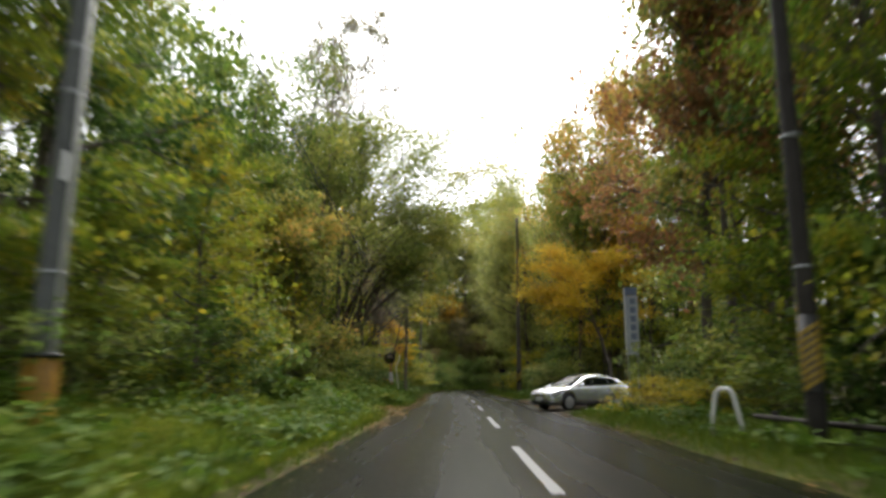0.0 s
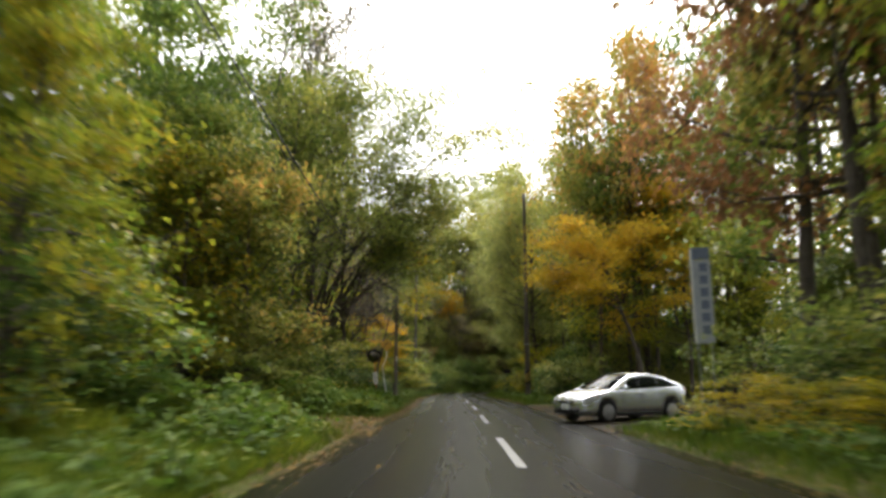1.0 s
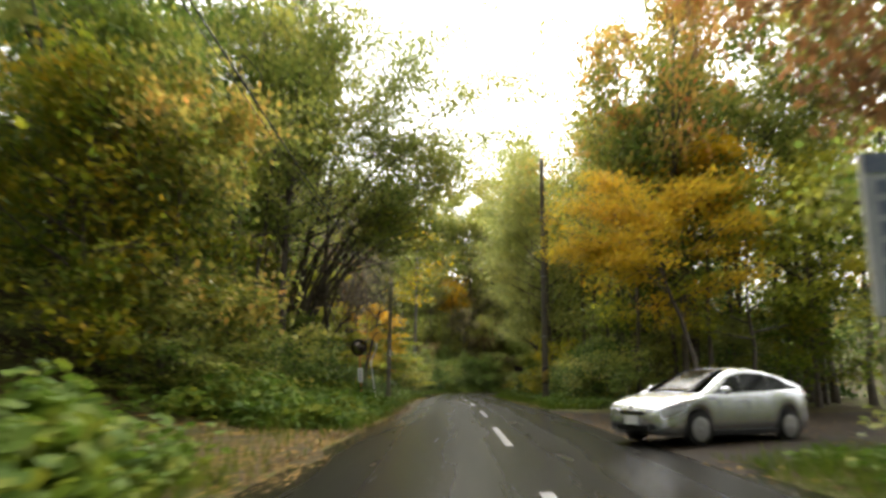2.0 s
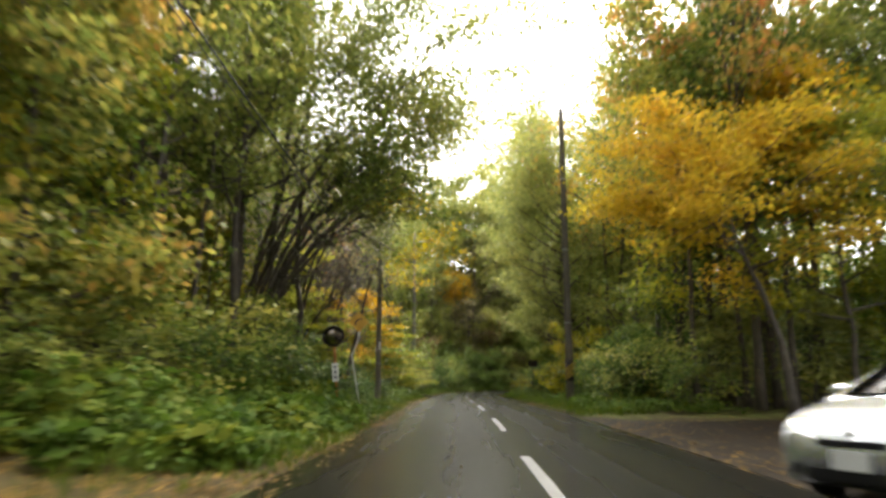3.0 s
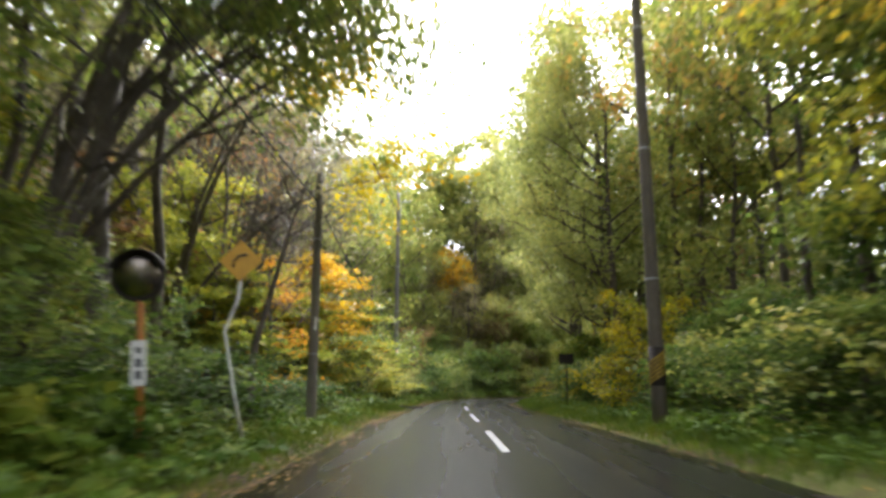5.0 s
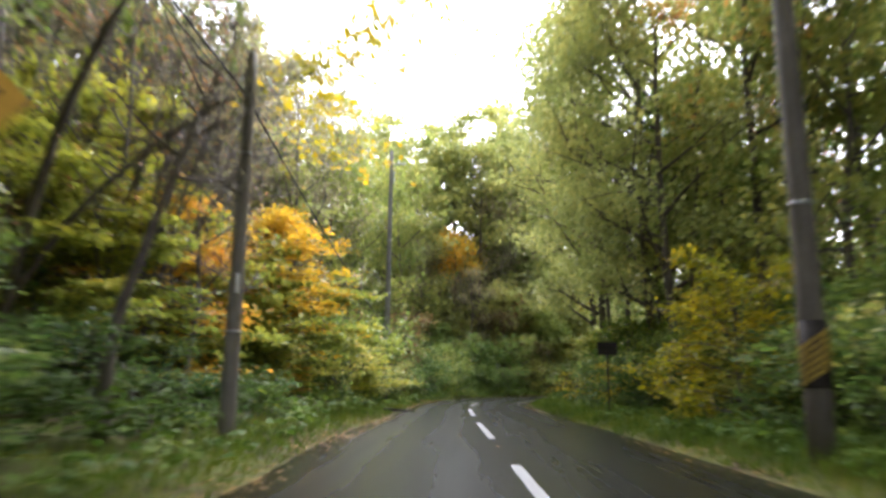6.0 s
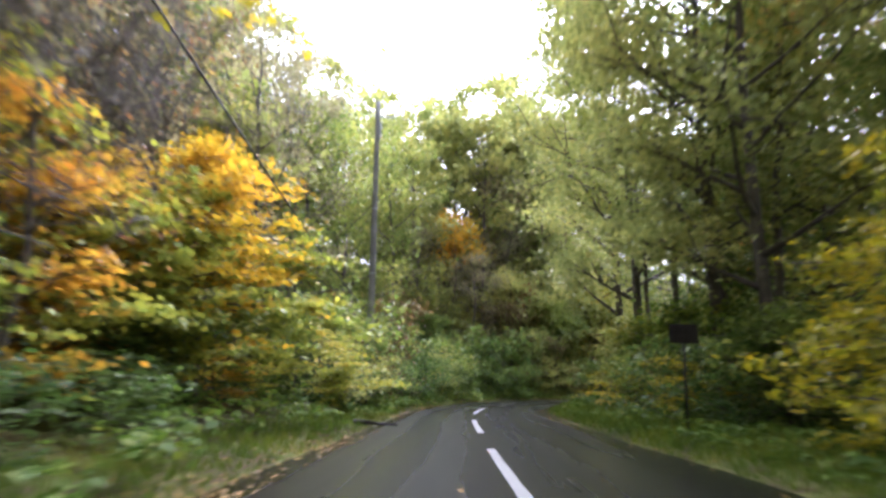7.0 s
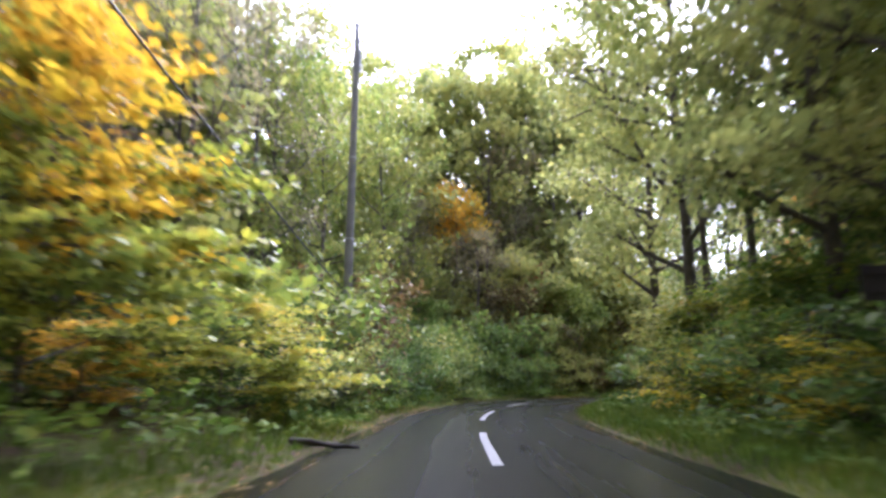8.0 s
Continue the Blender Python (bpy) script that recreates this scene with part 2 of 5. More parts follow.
def quads_mesh(name, v, mat):
    """A mesh from an array of quads, shape (count, 4, 3)."""
    n = len(v)
    me = bpy.data.meshes.new(name)
    me.vertices.add(4 * n), me.loops.add(4 * n), me.polygons.add(n)
    me.vertices.foreach_set("co", np.ascontiguousarray(v, dtype=np.float32).ravel())
    me.loops.foreach_set("vertex_index", np.arange(4 * n, dtype=np.int32))
    me.polygons.foreach_set("loop_start", np.arange(0, 4 * n, 4, dtype=np.int32))
    me.polygons.foreach_set("loop_total", np.full(n, 4, dtype=np.int32))
    me.materials.append(mat)
    me.update(calc_edges=True)
    return me


def part(name, data, parent, label="", at=None):
    """One mesh object under a thing or a part; data is a mesh, or a bmesh with a material."""
    if isinstance(data, tuple):
        bm, mat, *smooth = data
        data = bpy.data.meshes.new(name)
        bm.to_mesh(data)
        bm.free()
        data.materials.append(mat)
        if smooth and smooth[0]:
            data.polygons.foreach_set("use_smooth", [True] * len(data.polygons))
    ob = new(name, data)
    ob.parent = parent
    if at is not None:
        ob.matrix_basis = at
    return tagged(ob, label=label) if label else ob


def thing(name, label, category, at=None, group="", kind=""):
    ob = new(name)
    ob.empty_display_size = 0.1
    if at is not None:
        ob.matrix_basis = at
    return tagged(ob, label=label, category=category, group=group, kind=kind)


class Tubes:
    """Collects tapered tubes along polylines into one mesh."""

    def __init__(self):
        self.v, self.f = [], []

    def add(self, pts, radii, sides=6, cap=True):
        pts = np.asarray(pts, float)
        tan = np.gradient(pts, axis=0)
        tan /= np.linalg.norm(tan, axis=1)[:, None] + 1e-9
        ref = np.array([1.0, 0, 0]) if abs(tan[0][0]) < 0.8 else np.array([0, 1.0, 0])
        a = np.cross(tan, ref)
        a /= np.linalg.norm(a, axis=1)[:, None] + 1e-9
        b = np.cross(tan, a)
        th = np.arange(sides) * 2 * math.pi / sides
        base = len(self.v)
        for p, r, u, w in zip(pts, radii, a, b):
            for t in th:
                self.v.append(p + r * (math.cos(t) * u + math.sin(t) * w))
        for i in range(len(pts) - 1):
            for j in range(sides):
                k = (j + 1) % sides
                self.f.append((base + i * sides + j, base + i * sides + k, base + (i + 1) * sides + k, base + (i + 1) * sides + j))
        if cap and sides > 3:
            self.f.append(tuple(base + (len(pts) - 1) * sides + j for j in range(sides)))
            self.f.append(tuple(base + j for j in reversed(range(sides))))

    def mesh(self, name, mat, smooth=True):
        return mesh_of(name, self.v, self.f, mat, smooth)


def leaf_quads(rng, centres, size, aspect=0.62, tilt=0.55, droop=0.25):
    """A leaf at each centre: a pointed quad, folded a little along its rib."""
    n = len(centres)
    az = rng.uniform(0, 2 * math.pi, n)
    pitch = rng.normal(-droop, tilt, n)
    roll = rng.normal(0, tilt, n)
    s = size * rng.uniform(0.65, 1.3, n)
    d = np.stack([np.cos(az) * np.cos(pitch), np.sin(az) * np.cos(pitch), np.sin(pitch)], 1)
    side = np.stack([-np.sin(az), np.cos(az), np.zeros(n)], 1)
    up = np.cross(d, side)
    w = side * np.cos(roll)[:, None] + up * np.sin(roll)[:, None]
    q = np.empty((n, 4, 3))
    q[:, 0] = centres - d * (s * 0.5)[:, None]
    q[:, 2] = centres + d * (s * 0.5)[:, None]
    mid = centres - d * (s * 0.06)[:, None] + up * (s * 0.08)[:, None]
    q[:, 1] = mid - w * (s * aspect * 0.5)[:, None]
    q[:, 3] = mid + w * (s * aspect * 0.5)[:, None]
    return q


# ---------------------------------------------------------------- road and ground
CENTRE = [(1.15, -60), (1.08, 0), (1.05, 30), (1.0, 45), (0.74, 55), (0.42, 64), (0.2, 73), (0.32, 79), (0.9, 84), (2.0, 89), (3.9, 93.5), (7, 97.6), (11.5, 101), (18, 104), (28, 107), (45, 110), (80, 114)]
LEFT_W, RIGHT_W = 3.3, 3.1


def centre_curve():
    pts = np.array(CENTRE, float)
    k = np.concatenate([[0], np.cumsum(np.linalg.norm(np.diff(pts, axis=0), axis=1))])
    s = np.arange(0, k[-1], 0.5)
    x, y = np.interp(s, k, pts[:, 0]), np.interp(s, k, pts[:, 1])
    for _ in range(12):
        x[1:-1] = 0.25 * x[:-2] + 0.5 * x[1:-1] + 0.25 * x[2:]
        y[1:-1] = 0.25 * y[:-2] + 0.5 * y[1:-1] + 0.25 * y[2:]
    return np.stack([x, y], 1)


LINE = centre_curve()
TANGENT = np.gradient(LINE, axis=0)
TANGENT /= np.linalg.norm(TANGENT, axis=1)[:, None]
NORMAL = np.stack([TANGENT[:, 1], -TANGENT[:, 0]], 1)     # to the right


def offset(x, y):
    """Signed distance from the centre line, positive to the right."""
    x, y = np.atleast_1d(np.asarray(x, float)), np.atleast_1d(np.asarray(y, float))
    out = np.empty(len(x))
    for i in range(0, len(x), 4000):
        p = np.stack([x[i:i + 4000], y[i:i + 4000]], 1)
        d = ((p[:, None, :] - LINE[None, ::2]) ** 2).sum(2)
        j = d.argmin(1) * 2
        r = p - LINE[j]
        out[i:i + 4000] = np.sign((r * NORMAL[j]).sum(1) + 1e-9) * np.sqrt(d.min(1))
    return out


def step(a, b, v):
    t = np.clip((v - a) / (b - a), 0, 1)
    return t * t * (3 - 2 * t)


def left_width(y):
    return 3.25 - 0.75 * step(58, 74, y)


def right_width(y):
    return 3.05 - 0.25 * step(60, 72, y)


def height(x, y):
    """Height of the ground."""
    x, y = np.atleast_1d(np.asarray(x, float)), np.atleast_1d(np.asarray(y, float))
    s = offset(x, y)
    lw, rw = left_width(y), right_width(y)
    wob = 0.10 * np.sin(x * 1.3 + 0.7 * y) * np.sin(y * 0.9) + 0.06 * np.sin(x * 3.1 - y * 2.3)
    drive = np.exp(-((y - 28.2) / 3.8) ** 2)              # level track off to the left
    a = np.maximum(-s - lw, 0)
    left = 0.06 * step(0, 0.5, a) + 0.35 * step(1.2, 4.5, a) * (1 - drive) + (0.27 * np.maximum(a - 4.5, 0) + 0.22 * np.maximum(a - 10, 0)) * (1 - 0.6 * drive)
    left = np.minimum(left, 16 + 0.02 * a)
    b = np.maximum(s - rw, 0)
    lane = np.exp(-((y - 34.9 - 0.27 * np.maximum(x - 3.75, 0)) / 10.5) ** 6)               # level side road to the right
    right = 0.05 * step(0, 0.5, b) * (1 - lane) + 0.015 * b
    z = np.where(s < 0, left, right) + wob * step(1.0, 5.0, np.where(s < 0, a, b)) * (1 - lane * (s > 0))
    inside = (s > -lw - 0.02) & (s < rw + 0.02)
    return np.where(inside, -0.07, z - 0.012)


def build_ground():
    near_x = np.concatenate([-np.geomspace(700, 34, 14), np.arange(-32, 32.1, 0.8), np.geomspace(34, 700, 14)])
    near_y = np.concatenate([-np.geomspace(500, 24, 10), np.arange(-20, 124, 0.8), np.geomspace(126, 900, 14)])
    gx, gy = np.meshgrid(near_x, near_y)
    z = height(gx.ravel(), gy.ravel())
    v = np.stack([gx.ravel(), gy.ravel(), z], 1)
    w, h = len(near_x), len(near_y)
    f = [(j * w + i, j * w + i + 1, (j + 1) * w + i + 1, (j + 1) * w + i) for j in range(h - 1) for i in range(w - 1)]
    ob = new("ground", mesh_of("ground", v, f, GROUND, True))
    tagged(ob, "damp forest floor of brown leaf soil and moss", "ground", kind="structure")


def build_road():
    v, f, uv = [], [], []
    cols = np.array([-1.06, -1.0, -0.85, -0.6, -0.3, 0.0, 0.3, 0.6, 0.85, 1.0, 1.06])
    rng = np.random.default_rng(4)
    edge = np.cumsum(rng.normal(0, 0.02, (len(LINE), 2)), axis=0)
    edge -= np.array([np.convolve(edge[:, i], np.ones(25) / 25, "same") for i in (0, 1)]).T
    for i, (p, nrm) in enumerate(zip(LINE, NORMAL)):
        lw, rw = left_width(p[1]) + edge[i, 0], right_width(p[1]) + edge[i, 1]
        for c in cols:
            o = c * (lw if c < 0 else rw)
            z = 0.0 - 0.012 * c * c - (0.09 if abs(c) > 1.01 else 0)
            v.append((p[0] + nrm[0] * o, p[1] + nrm[1] * o, z))
            uv.append((c * 0.5 + 0.5, i * 0.5 / 6))
    w = len(cols)
    for i in range(len(LINE) - 1):
        for j in range(w - 1):
            f.append((i * w + j, i * w + j + 1, (i + 1) * w + j + 1, (i + 1) * w + j))
    me = mesh_of("road", v, f, ASPHALT, True)
    layer = me.uv_layers.new(name="along")
    for lp in me.loops:
        layer.data[lp.index].uv = uv[lp.vertex_index]
    road = new("road", me)
    tagged(road, "wet dark asphalt road with worn wheel tracks", "road", kind="structure")
    # side road to the right, where the car waits
    v, f = [], []
    n, k = 44, 13
    for i in range(n):
        t = i / (n - 1)
        x = 3.75 + 75 * t ** 1.5
        run = 0.27 * (x - 3.75)
        lo, hi = 24.9 + 1.2 * step(0, 0.12, t) + run + 2.5 * step(0.05, 0.4, t), 45.6 - 3.2 * step(0, 0.12, t) + run - 6 * step(0.15, 0.6, t)
        for j in range(k):
            s = j / (k - 1)
            yy = lo + (hi - lo) * s
            lift = 0.03 - 0.05 * step(0.75, 1.0, abs(2 * s - 1))
            v.append((x, yy, max(float(height(x, yy)[0]) + lift, -0.016 if i == 0 else 0.004)))
    for i in range(n - 1):
        for j in range(k - 1):
            f.append((i * k + j, (i + 1) * k + j, (i + 1) * k + j + 1, i * k + j + 1))
    side = new("side_road", mesh_of("side_road", v, f, ASPHALT_SIDE, True))
    tagged(side, "wet brown side road strewn with leaves and grit", "road", kind="structure")
    # centre line
    return road


ASPHALT_SIDE = surface("gritty_wet_tarmac", [(0.25, (0.006, 0.0047, 0.0033)), (0.5, (0.013, 0.0095, 0.006)), (0.75, (0.028, 0.0185, 0.0105))], 0.8, 40, (0.5, 0.8), 0, 0.25, 0.006, shine=0.035)
build_ground()
road = build_road()


def build_dashes():
    rng = np.random.default_rng(2)
    starts = [-12.8, -2.6, 7.5, 17.9, 28.6, 39.2, 49.9, 59.5, 68.5, 77.8, 86.8, 96.0]
    arc = np.concatenate([[0], np.cumsum(np.linalg.norm(np.diff(LINE, axis=0), axis=1))])
    zero = np.interp(0, LINE[:, 1], arc)
    for s0 in starts:
        v, f = [], []
        for i in range(13):
            s = zero + s0 + 5.3 * i / 12
            x, y = np.interp(s, arc, LINE[:, 0]), np.interp(s, arc, LINE[:, 1])
            nx, ny = np.interp(s, arc, NORMAL[:, 0]), np.interp(s, arc, NORMAL[:, 1])
            for o in (-0.075, 0.075):
                o += rng.normal(0, 0.004)
                v += [(x + nx * o, y + ny * o, 0.004), (x + nx * o, y + ny * o, -0.004)]
        for i in range(12):
            a = 4 * i
            f += [(a, a + 2, a + 6, a + 4), (a + 1, a, a + 4, a + 5), (a + 2, a + 3, a + 7, a + 6)]
        f += [(0, 1, 3, 2), (48, 50, 51, 49)]
        part("lane_dash", mesh_of("lane_dash", v, f, PAINT), road, "worn white centre-line dash")


build_dashes()

# dirt track off to the left
v, f = [], []
for i in range(26):
    x = -1.9 - 14 * (i / 25) ** 1.2
    half = 3.3 + 2.0 * math.exp(-i / 3.5) + 0.3 * math.sin(i * 1.7)
    mid = 27.8 + 0.06 * (i / 25) * 14
    for j in range(9):
        y = mid + half * (j / 4 - 1)
        z = float(height(x, y)[0]) + 0.035 * (1 - abs(j / 4 - 1) ** 3)
        v.append((x, y, max(z, -0.02) if x > -2.4 else z))
for i in range(25):
    for j in range(8):
        f.append((i * 9 + j, i * 9 + j + 1, (i + 1) * 9 + j + 1, (i + 1) * 9 + j))
tagged(new("dirt_track", mesh_of("dirt_track", v, f, DIRT, True)), "bare brown dirt track with fallen leaves", "track", kind="structure")


# ---------------------------------------------------------------- trees
def bend(start, way, length, rng, n=6, rise=0.0, wob=0.08):
    """A polyline that leaves start along way, bending up or down by rise."""
    p, d, out = np.array(start, float), np.array(way, float), [np.array(start, float)]
    d /= np.linalg.norm(d)
    for i in range(n - 1):
        d = d + np.array([0, 0, rise / n]) + rng.normal(0, wob, 3)
        d /= np.linalg.norm(d)
        p = p + d * length / (n - 1)
        out.append(p)
    return np.array(out)


def grow(seed, tall, girth, base, spread, limbs, leaves, size, lean=(0.0, 0.0), rise=0.35, sub=5, cluster=0.55, flat=0.6, top=0.35, sides=7, twigs=0, forks=1, one_sided=None, steep=0.75, twig=0.009):
    """A tree's wood as tubes and the centres of its leaves. base: where the crown begins, as a part of the height."""
    rng = np.random.default_rng(seed)
    wood, spots = Tubes(), []
    for k in range(forks):
        fx, fy = (0, 0) if forks == 1 else (0.16 * tall * math.cos(2.1 * k + seed), 0.16 * tall * math.sin(2.1 * k + seed))
        high = tall * (1 - 0.12 * k)
        n = 11
        s = np.linspace(0, 1, n)
        trunk = np.stack([(lean[0] * tall + fx) * s ** 1.5, (lean[1] * tall + fy) * s ** 1.5, high * s - 0.25 * (1 - s)], 1)
        trunk[1:, :2] += np.cumsum(rng.normal(0, 0.012 * tall, (n - 1, 2)), 0) * 0.6
        rad = girth * (0.85 if forks > 1 else 1) * ((1 - s) ** 0.85 * 0.92 + 0.06)
        rad[0] *= 1.45
        wood.add(trunk, rad, sides)
        for i in range(limbs):
            u = (i + rng.uniform(0.2, 0.8)) / limbs
            q = base + (0.97 - base) * u
            start = np.array([np.interp(q, s, trunk[:, c]) for c in range(3)])
            az = i * 2.399 + rng.uniform(-0.5, 0.5) + seed
            if one_sided is not None and rng.random() < 0.6:
                az = one_sided + rng.normal(0, 0.5)
            shape = (1 - u) * (0.75 + 0.6 * u) + top * u
            length = spread * shape * rng.uniform(0.75, 1.2)
            up = 0.2 + steep * u + rng.normal(0, 0.12)
            limb = bend(start, (math.cos(az), math.sin(az), up), length, rng, 7, rise)
            r0 = min(np.interp(q, s, rad) * 0.62, 0.025 * length + 0.02)
            wood.add(limb, np.linspace(r0, 0.012, 7), max(4, sides - 2))
            spots += [(p, cluster) for p in limb[4:]]
            for j in range(sub):
                e = rng.uniform(0.3, 0.95)
                st = np.array([np.interp(e, np.linspace(0, 1, 7), limb[:, c]) for c in range(3)])
                d = limb[-1] - limb[0]
                d = d / np.linalg.norm(d) * 0.6 + rng.normal(0, 0.55, 3) * (1, 1, 0.6)
                br = bend(st, d, length * rng.uniform(0.28, 0.55), rng, 4, rise * 0.6, 0.14)
                wood.add(br, np.linspace(r0 * 0.38 + 0.005, 0.7 * twig, 4), 3, False)
                spots += [(p, cluster) for p in br[1:]]
                for _ in range(twigs):
                    w = rng.uniform(0.2, 1)
                    st2 = np.array([np.interp(w, np.linspace(0, 1, 4), br[:, c]) for c in range(3)])
                    tw = bend(st2, rng.normal(0, 1, 3) + (0, 0, 0.5), length * rng.uniform(0.12, 0.28), rng, 3, 0.3, 0.15)
                    wood.add(tw, np.linspace(twig, 0.45 * twig, 3), 3, False)
    c = np.array([p for p, _ in spots])
    pick = rng.integers(0, len(c), leaves)
    # leaves gather on some sprays and leave others thin
    weight = rng.gamma(1.4, 1.0, len(c))
    pick = rng.choice(len(c), leaves, p=weight / weight.sum())
    centres = c[pick] + rng.normal(0, cluster, (leaves, 3)) * (1, 1, flat)
    centres[:, 2] = np.maximum(centres[:, 2], 0.15)
    return wood, leaf_quads(rng, centres, size)


def fan(seed, stems, reach, tall, leaves, size, girth=0.09, first=0.55, cluster=0.45, side=0.5, sub=7, twig=0.012, arch=1.8):
    """Several stems from one stool that rise steeply and arch over towards +x; leaves sit on the outer part alone."""
    rng = np.random.default_rng(seed)
    wood, spots = Tubes(), []
    s = np.linspace(0, 1, 14)
    for k in range(stems):
        far, high = reach * rng.uniform(0.55, 1.1), tall * rng.uniform(0.75, 1.15)
        drift = rng.normal(0, side) * reach * 0.5
        bow = rng.uniform(1.2, 1.7)
        stem = np.stack([far * s ** bow, drift * s ** 1.2, high * (1 - (1 - s) ** arch) - 0.3 * (1 - s)], 1)
        stem[:, :2] += rng.normal(0, 0.22, 2)
        stem[1:] += np.cumsum(rng.normal(0, 0.035, (13, 3)), 0)
        r = girth * rng.uniform(0.75, 1.2)
        wood.add(stem, r * (1 - 0.86 * s), 7)
        spots += [p for p in stem[int(14 * first):]]
        for j in range(sub):
            e = rng.uniform(max(first - 0.25, 0.2), 0.98)
            st = np.array([np.interp(e, s, stem[:, c]) for c in range(3)])
            d = np.array([rng.uniform(0.3, 1.2), rng.normal(0, 0.7), rng.normal(0.25, 0.4)])
            br = bend(st, d, reach * rng.uniform(0.25, 0.6), rng, 6, -0.25, 0.1)
            wood.add(br, np.linspace(r * (1 - 0.86 * e) * 0.7, 0.008, 6), 5)
            if e > first:
                spots += [p for p in br[1:]]
            for _ in range(4):
                w = rng.uniform(0.2, 1)
                st2 = np.array([np.interp(w, np.linspace(0, 1, 6), br[:, c]) for c in range(3)])
                tw = bend(st2, d + rng.normal(0, 0.8, 3), rng.uniform(0.5, 1.3), rng, 4, 0.1, 0.15)
                wood.add(tw, np.linspace(twig, 0.4 * twig, 4), 3, False)
                if e > first:
                    spots += [p for p in tw[1:]]
    c = np.array(spots)
    weight = rng.gamma(1.2, 1.0, len(c))
    pick = rng.choice(len(c), leaves, p=weight / weight.sum())
    centres = c[pick] + rng.normal(0, cluster, (leaves, 3)) * (1, 1, 0.5)
    return wood, leaf_quads(rng, centres, size)


KINDS = {}


def fan_kind(key, label, leaf, bark, **how):
    wood, quads = fan(**how)
    KINDS[key] = ("tree", label, "tree", wood.mesh("trunk", bark), quads_mesh("crown", quads, LEAF[leaf]))


def tree_kind(key, label, leaf, bark, category="tree", name="tree", **how):
    wood, quads = grow(**how)
    KINDS[key] = (name, label, category, wood.mesh("trunk", bark), quads_mesh("crown", quads, LEAF[leaf]))


def plant(key, x, y, turn=0.0, scale=1.0, tall=1.0, z=None, group=""):
    name, label, category, trunk, crown = KINDS[key]
    zz = float(height(x, y)[0]) if z is None else z
    t = thing(name, label, category, pose(x, y, zz - 0.05, 0, 0, turn) @ Matrix.Diagonal((scale, scale, scale * tall, 1)), group)
    part("trunk" if name == "tree" else "stem", trunk, t)
    part("crown" if name == "tree" else "foliage", crown, t)
    return t


tree_kind("green_a", "tall broadleaf tree with mid-green autumn crown", "green", BARK, seed=11, tall=14, girth=0.2, base=0.22, spread=5.2, limbs=17, leaves=6600, size=0.255)
tree_kind("green_b", "tall forked broadleaf tree with thinning green leaves", "green", BARK, seed=12, tall=17, girth=0.2, base=0.35, spread=5.0, limbs=11, leaves=4900, size=0.27, forks=2)
tree_kind("dark_a", "dense dark-green broadleaf tree with low branches", "dark", BARK, seed=13, tall=12, girth=0.2, base=0.1, spread=4.8, limbs=19, leaves=12500, size=0.165, rise=0.15, flat=0.35, cluster=0.5)
tree_kind("olive_a", "broadleaf tree with yellow-green turning leaves", "olive", BARK, seed=14, tall=13, girth=0.18, base=0.2, spread=4.6, limbs=17, leaves=5100, size=0.28)
tree_kind("olive_low", "low spreading tree with yellow-green leaves to the ground", "turning", BARK, seed=15, tall=7, girth=0.1, base=0.06, spread=3.4, limbs=18, leaves=5200, size=0.235, rise=0.0, cluster=0.42)
tree_kind("mixed_low", "low maple turning from green to orange", "mixed", BARK, seed=16, tall=7.5, girth=0.11, base=0.1, spread=3.8, limbs=17, leaves=9000, size=0.19, rise=-0.05, cluster=0.42)
tree_kind("gold_maple", "golden yellow maple with layered sprays above the verge", "yellow", BARK, seed=17, tall=7.4, girth=0.1, base=0.42, spread=3.9, limbs=17, leaves=5200, size=0.21, rise=-0.35, cluster=0.34, flat=0.22, one_sided=0.0)
tree_kind("amber_maple", "low maple with dull orange autumn leaves", "amber", BARK, seed=51, tall=6.0, girth=0.09, base=0.1, spread=3.2, limbs=17, leaves=5000, size=0.2, rise=-0.25, cluster=0.34, flat=0.25)
tree_kind("spray_low", "low tree with drooping layers of yellow-green leaves", "spray", BARK, seed=52, tall=4.3, girth=0.07, base=0.22, spread=4.0, limbs=17, leaves=8000, size=0.22, rise=-0.4, cluster=0.34, flat=0.2, top=0.6)
tree_kind("spray_green", "slender tree with a high spray of light green leaves", "lime", BARK, seed=59, tall=5.6, girth=0.06, base=0.55, spread=2.9, limbs=15, leaves=4600, size=0.2, rise=-0.3, cluster=0.32, flat=0.25, top=0.7)
tree_kind("near_olive", "low tree with sprays of green leaves turning amber", "turning", BARK, seed=61, tall=8, girth=0.1, base=0.06, spread=3.6, limbs=22, leaves=13000, size=0.145, rise=-0.15, cluster=0.36, flat=0.28)
tree_kind("near_green", "leafy tree with layered fine green sprays", "turning", BARK, seed=62, tall=9, girth=0.12, base=0.08, spread=3.8, limbs=23, leaves=14000, size=0.15, rise=-0.1, cluster=0.38, flat=0.28)
tree_kind("bare_tall", "very tall nearly bare tree with fine upright twigs", "drab", GREY_BARK, seed=63, tall=31, girth=0.22, base=0.48, spread=6.5, limbs=20, leaves=4200, size=0.24, rise=0.9, sub=6, twigs=3, top=0.5, twig=0.04)
tree_kind("dome", "tall broad-crowned tree with olive leaves and fine branches", "olive", BARK, seed=64, tall=18.5, girth=0.16, base=0.4, spread=6.4, limbs=22, leaves=10500, size=0.22, lean=(0.03, 0), rise=0.1, sub=6, twigs=1, top=0.6, cluster=0.6, steep=0.45)
